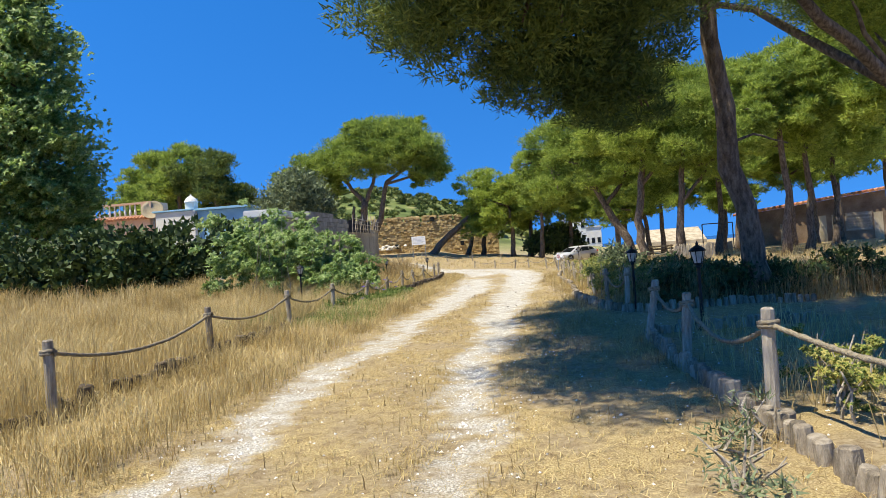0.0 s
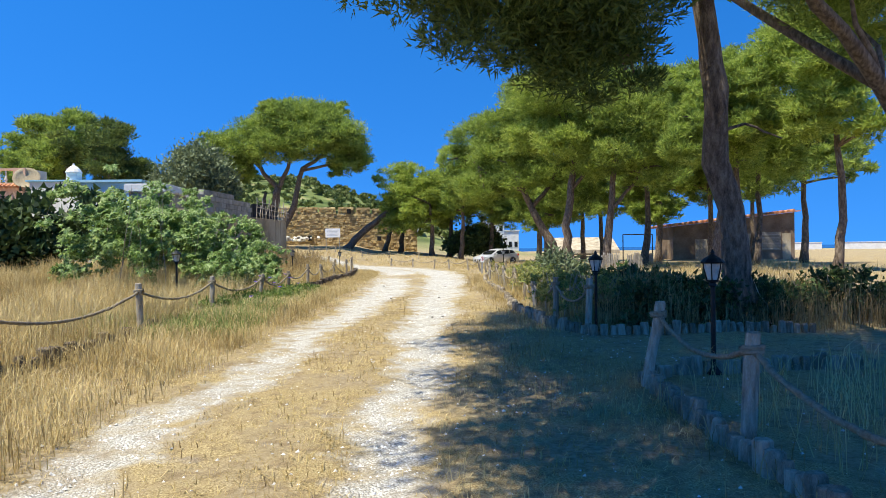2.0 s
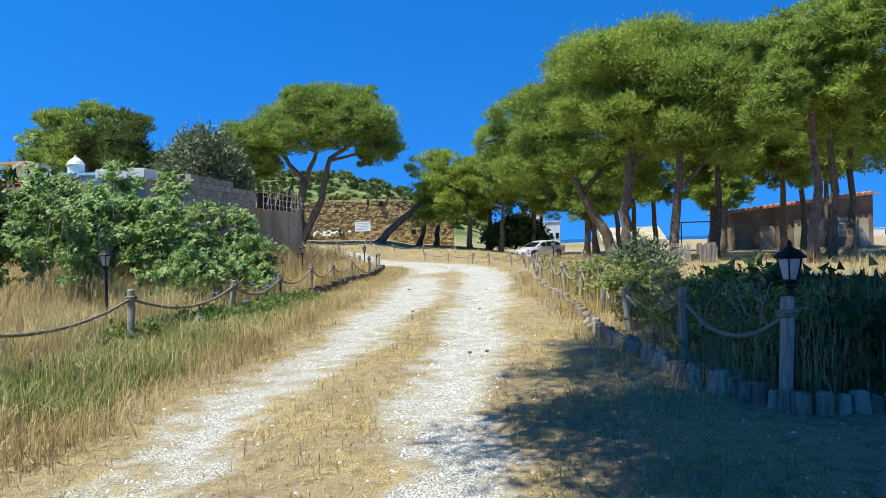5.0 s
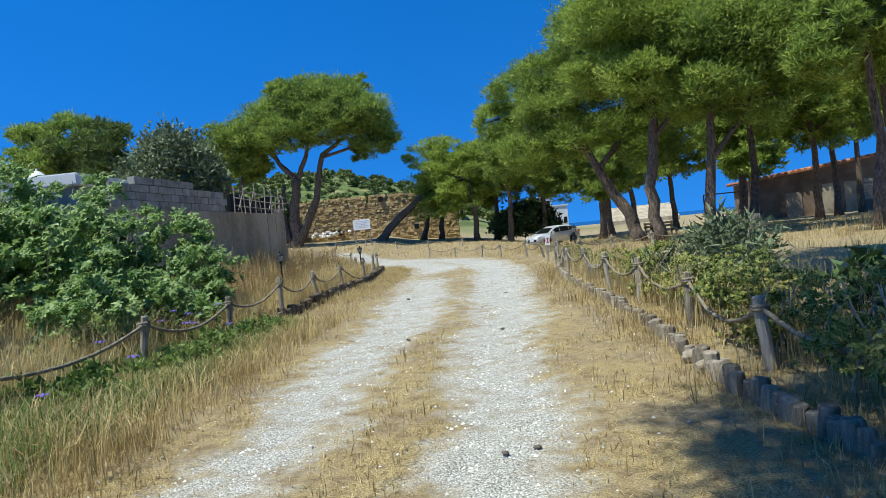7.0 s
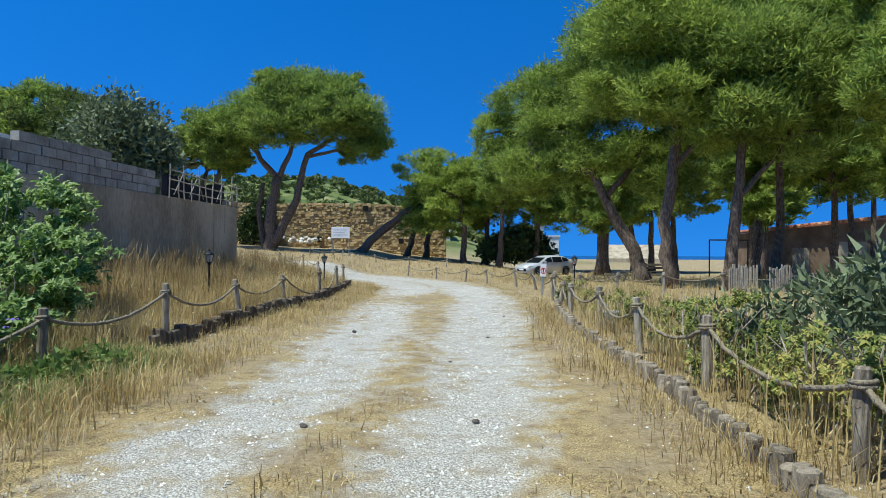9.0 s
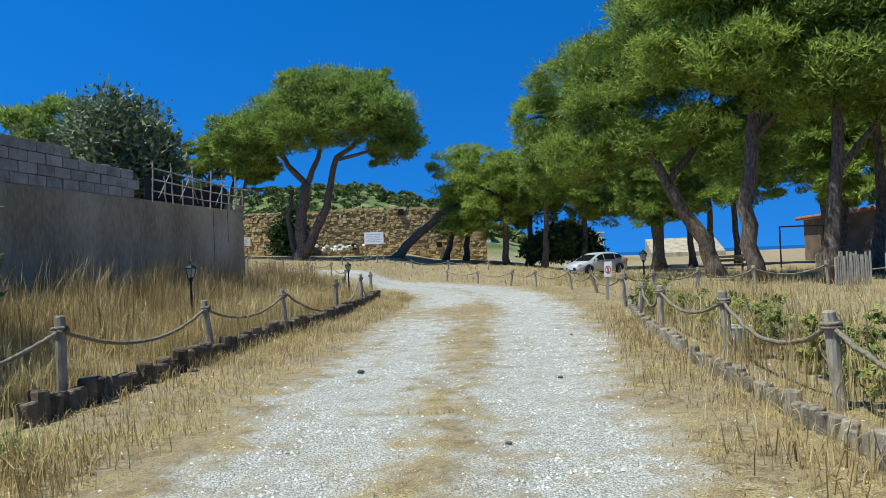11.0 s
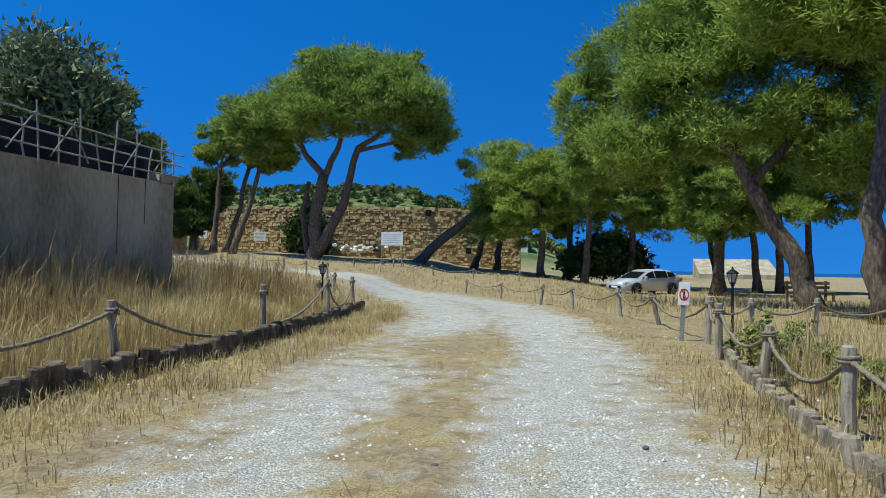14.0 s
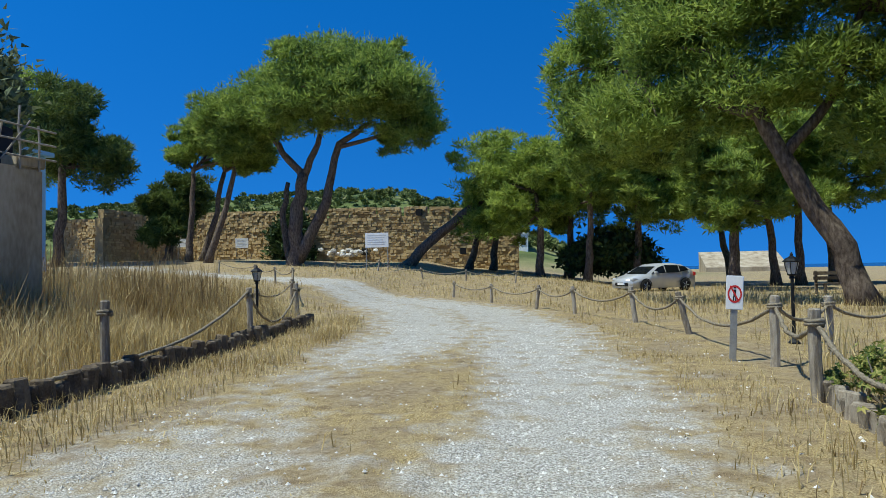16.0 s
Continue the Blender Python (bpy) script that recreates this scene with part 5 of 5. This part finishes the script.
# grey bucket behind the edging and stones on the track
vs, fs = lathe([(.12, 0), (.16, .27), (.17, .28), (.165, .29), (.15, .28), (.11, .03)], 18)
b = mesh_ob("bucket", vs, fs, M_BUCKET)
b.matrix_world = pose(2.95, 17.25, gz(2.95, 17.25))
tagged(b, "small grey plastic bucket behind the log edging", "bucket")
rs2 = random.Random(9)
for i, (x, y, r) in enumerate([(.46, 6.35, .05), (.26, 6.3, .05), (-.69, 11, .055), (.54, 11.17, .055), (.14, 18.87, .05), (-1.15, 16.74, .07), (1.05, 7.6, .05), (1.2, 9.4, .05), (.35, 13.9, .04), (.9, 16.1, .05), (1.4, 19.5, .045)]):
    bm = bmesh.new()
    r *= .52
    bmesh.ops.create_icosphere(bm, subdivisions=2, radius=r)
    for v in bm.verts:
        v.co *= 1 + .5 * noise.noise(v.co * 30 + Vector((i, 0, 0)))
        v.co.z *= .55
    ob = part("stone", bm, M_DARKSTONE, None)
    ob.matrix_world = pose(x, y, gz(x, y) - .02 + r * .35, 0, 0, rs2.uniform(0, 360))
    tagged(ob, "dark loose stone lying on the gravel track", "stone", "track stones")

# violet flowers in the verge
rf_ = random.Random(17)
for i in range(11):
    x, y = rf_.uniform(-4.4, -2.9), rf_.uniform(7, 13.5)
    z = gz(x, y)
    t = thing("violet_flower", pose(x, y, z), "violet wild flower on a thin green stem", "flower", "violet flowers")
    h = rf_.uniform(.3, .6)
    vs, fs = tube(bend((0, 0, -.02), (.04, 0, h), 3, 0, .02, i), .005, 5)
    mesh_ob("stem", vs, fs, M_GRASS, t)
    bm = bmesh.new()
    for k in range(6):
        a = k * math.pi / 3
        bm.faces.new([bm.verts.new(p) for p in ((.04, 0, h), (.04 + .045 * math.cos(a - .3), .045 * math.sin(a - .3), h + .025), (.04 + .06 * math.cos(a), .06 * math.sin(a), h + .01), (.04 + .045 * math.cos(a + .3), .045 * math.sin(a + .3), h + .025))])
    part("petals", bm, M_FLOWER, t)

# ---------------------------------------------------------------- hill scrub
r = np.random.RandomState(77)
hx, hy = r.uniform(-190, 30, 1500), r.uniform(128, 240, 1500)
hx = np.where(hx < .13 * (hy - 17), hx, -hx * 2)
hz = ground_z(hx, hy)
hr = r.uniform(.6, 1.7, 1500)
lob = [(hx[i], hy[i], hz[i] + hr[i] * .45, hr[i] * 1.3, hr[i] * 1.3, hr[i]) for i in range(1500)]
hob = tri_soup("hill_scrub", needle_tris(lob, 260000, .62, 78, .3), M_TREEHILL)
tagged(hob, "dense green scrub and pines covering the far hill", "scrub", kind="stuff")


# ---------------------------------------------------------------- grass and gravel
def off_road(x, y, u):
    return gravel_at(x, y) < .30 + .45 * u


def strip(a, b):
    return lambda x, y, u: (x > np.interp(y, a[0], a[1]) + .0) & (x < np.interp(y, b[0], b[1]))


LFX = ((-20, 10, 20, 31, 33), (-4.1, -4.0, -3.4, -3.6, -5))
RFX = ((-20, 0, .4, 3.0, 3.4, 10, 17, 21, 24, 30, 36, 42), (1.9, 2.1, 6, 6, 2.2, 2.3, 2.35, 2.7, 3.1, 3.3, 1.2, -1.5))
blades(150000, (-10.5, -3.2), (-6, 34), (.3, .85), M_STRAW, "tall_dry_grass", "tall golden dry grass on the bank behind the fence", 801, .7, .0045, lambda x, y, u: (x < np.interp(y, *LFX) + .25 * u) & (u < np.interp(y, (-6, 12, 20, 34), (1, 1, .75, .6))), clump=3600)
blades(30000, (-24, -10), (-4, 16), (.35, .9), M_STRAW, "tall_dry_grass", "tall golden dry grass spreading before the hedge", 811, .7, .008, clump=2000)
blades(44000, (-4.4, -2.0), (-8, 14), (.12, .42), M_STRAW, "verge_grass", "ragged dry grass along the track's verge", 802, .9, .0045, lambda x, y, u: (x > -4.4) & off_road(x, y, u * .4) & (x < np.interp(y, (-8, 14), (-2.7, -2.2)) + .4 * u), clump=1500)
blades(80000, (-3.6, 3.4), (-8.5, 36), (.015, .06), M_STRAW, "short_dry_grass", "short trampled dry grass between the wheel tracks", 803, 2.2, .004, lambda x, y, u: off_road(x, y, u) & (x > np.interp(y, *LFX)) & (x < np.interp(y, *RFX)), clump=9000)
blades(16000, (2.0, 14), (-8, 3), (.15, .55), M_STRAW, "field_grass", "dry golden grass in the field beyond the rope", 804, .9, .005, lambda x, y, u: (x > np.interp(y, *RFX) + .2) & ((y < .2) | (x > 6.2)), clump=1100)
blades(24000, (2.6, 24), (4, 44), (.15, .5), M_STRAW, "field_grass", "sparse dry grass over the sunlit field", 805, .9, .006, lambda x, y, u: x > np.interp(y, *RFX) + .3, clump=2200)
blades(14000, (-16, 14), (33, 60), (.1, .35), M_STRAW, "far_grass", "pale dry grass around the far bend", 806, .9, .009, lambda x, y, u: gravel_at(x, y) < .12, clump=2600)
blades(17000, (-9, -3.4), (17, 33), (.5, 1.35), M_STRAW_D, "brown_stalks", "tall brown dead stalks below the yard wall", 807, .5, .005, lambda x, y, u: (x < np.interp(y, *LFX) - .5 - 2.2 * u), clump=420)
blades(9000, (2.3, 4.6), (4, 25), (.3, .85), M_STRAW, "brown_stalks", "pale dead stalks standing in the planted bed", 808, .5, .005, lambda x, y, u: x > np.interp(y, *RFX) + .2, clump=700)
blades(9000, (1.3, 2.7), (5, 24), (.08, .3), M_STRAW, "verge_grass", "thin dry grass against the log edging", 809, .9, .0045, lambda x, y, u: x > np.interp(y, *RFX) - .7 + .4 * u, clump=420)
blades(36000, (-5.4, -2.5), (3.5, 14), (.08, .38), M_GRASS, "green_grass", "green grass and weeds among the dry verge", 810, .7, .006, lambda x, y, u: x < -2.9 + .5 * u, clump=900)
blades(16000, (-3.5, -2.0), (13.5, 33), (.05, .24), M_STRAW, "verge_grass", "dry grass tufts between edging and gravel", 812, .9, .0045, lambda x, y, u: (x > np.interp(y, *LFX)) & off_road(x, y, u * .3), clump=900)
blades(12000, (1.2, 3.4), (13, 33), (.03, .11), M_STRAW, "verge_grass", "dry grass tufts beside the gravel track", 813, .9, .0045, lambda x, y, u: (x < np.interp(y, *RFX)) & off_road(x, y, u * .3), clump=700)
blades(90000, (-3.8, 3.4), (-8.5, 34), (.025, .05), M_STRAW, "straw_litter", "flattened straw litter lying on the ground", 814, 3.0, .0045, lambda x, y, u: off_road(x, y, u * .75) & (x > np.interp(y, *LFX)) & (x < np.interp(y, *RFX)))
blades(2600, (-3.0, 2.2), (-8, 30), (.08, .26), M_STRAW, "grass_tufts", "scattered small tufts of dry grass on the track", 815, 1.2, .004, lambda x, y, u: off_road(x, y, u * .2), clump=60)
blades(60000, (-3.9, 2.2), (-8.5, 10), (.03, .11), M_STRAW, "short_dry_grass", "short ragged dry grass on the near verges", 816, 2.4, .0045, lambda x, y, u: off_road(x, y, u * .45) & (x < np.interp(y, *RFX)), clump=7000)
blades(5000, (-3.9, 2.2), (-8.5, 12), (.05, .2), M_STRAW_D, "brown_grass", "brown dead grass tufts on the near verges", 817, 1.4, .0045, lambda x, y, u: off_road(x, y, u * .3) & (x < np.interp(y, *RFX)), clump=500)
blades(26000, (.9, 2.7), (-6, 26), (.02, .05), M_STRAW_D, "leaf_litter", "brown leaf and stalk litter beside the log edging", 818, 3.0, .006, lambda x, y, u: (x < np.interp(y, *RFX)) & (x > np.interp(y, *RFX) - 1.25 * u ** .7) & off_road(x, y, u * .5), cat="litter")
blades(5200, (1.2, 2.6), (-5, 24), (.1, .34), M_STRAW_D, "brown_grass", "brown dead weeds against the log edging", 819, 1.3, .0045, lambda x, y, u: (x < np.interp(y, *RFX)) & (x > np.interp(y, *RFX) - .8 * u), clump=260)
blades(5000, (2.5, 7.5), (3.5, 5.4), (.4, 1.0), M_STRAW_D, "brown_stalks", "brown dead stalks standing among the low shrubs", 820, .6, .005, clump=160)
r = np.random.RandomState(91)
n = 80000
px, py = r.uniform(-3.4, 3.2, n), -8.5 + 40 * r.uniform(0, 1, n) ** 1.2
ok = (gravel_at(px, py) > .35 + .5 * r.uniform(0, 1, n)) | (r.uniform(0, 1, n) < .07)
px, py = px[ok], py[ok]
pz = ground_z(px, py) - .03 * gravel_at(px, py)
s = r.uniform(.006, .019, len(px))
a = r.uniform(0, 6.28, len(px))
P0 = np.stack([px, py, pz - .004], 1)
cor = [P0 + np.stack([np.cos(a + k * 1.57 + .4 * r.uniform(-1, 1, len(px))) * s, np.sin(a + k * 1.57) * s * .8, 0 * s], 1) for k in range(4)]
apex = P0 + np.stack([r.uniform(-.3, .3, len(px)) * s, r.uniform(-.3, .3, len(px)) * s, s * r.uniform(.6, 1.0, len(px))], 1)
tr = np.stack([np.stack([cor[k], cor[(k + 1) % 4], apex], 1) for k in range(4)], 1).reshape(-1, 3, 3)
tagged(tri_soup("gravel_stones", tr, M_PEBBLE), "loose pale limestone gravel on the wheel tracks", "gravel", kind="stuff")
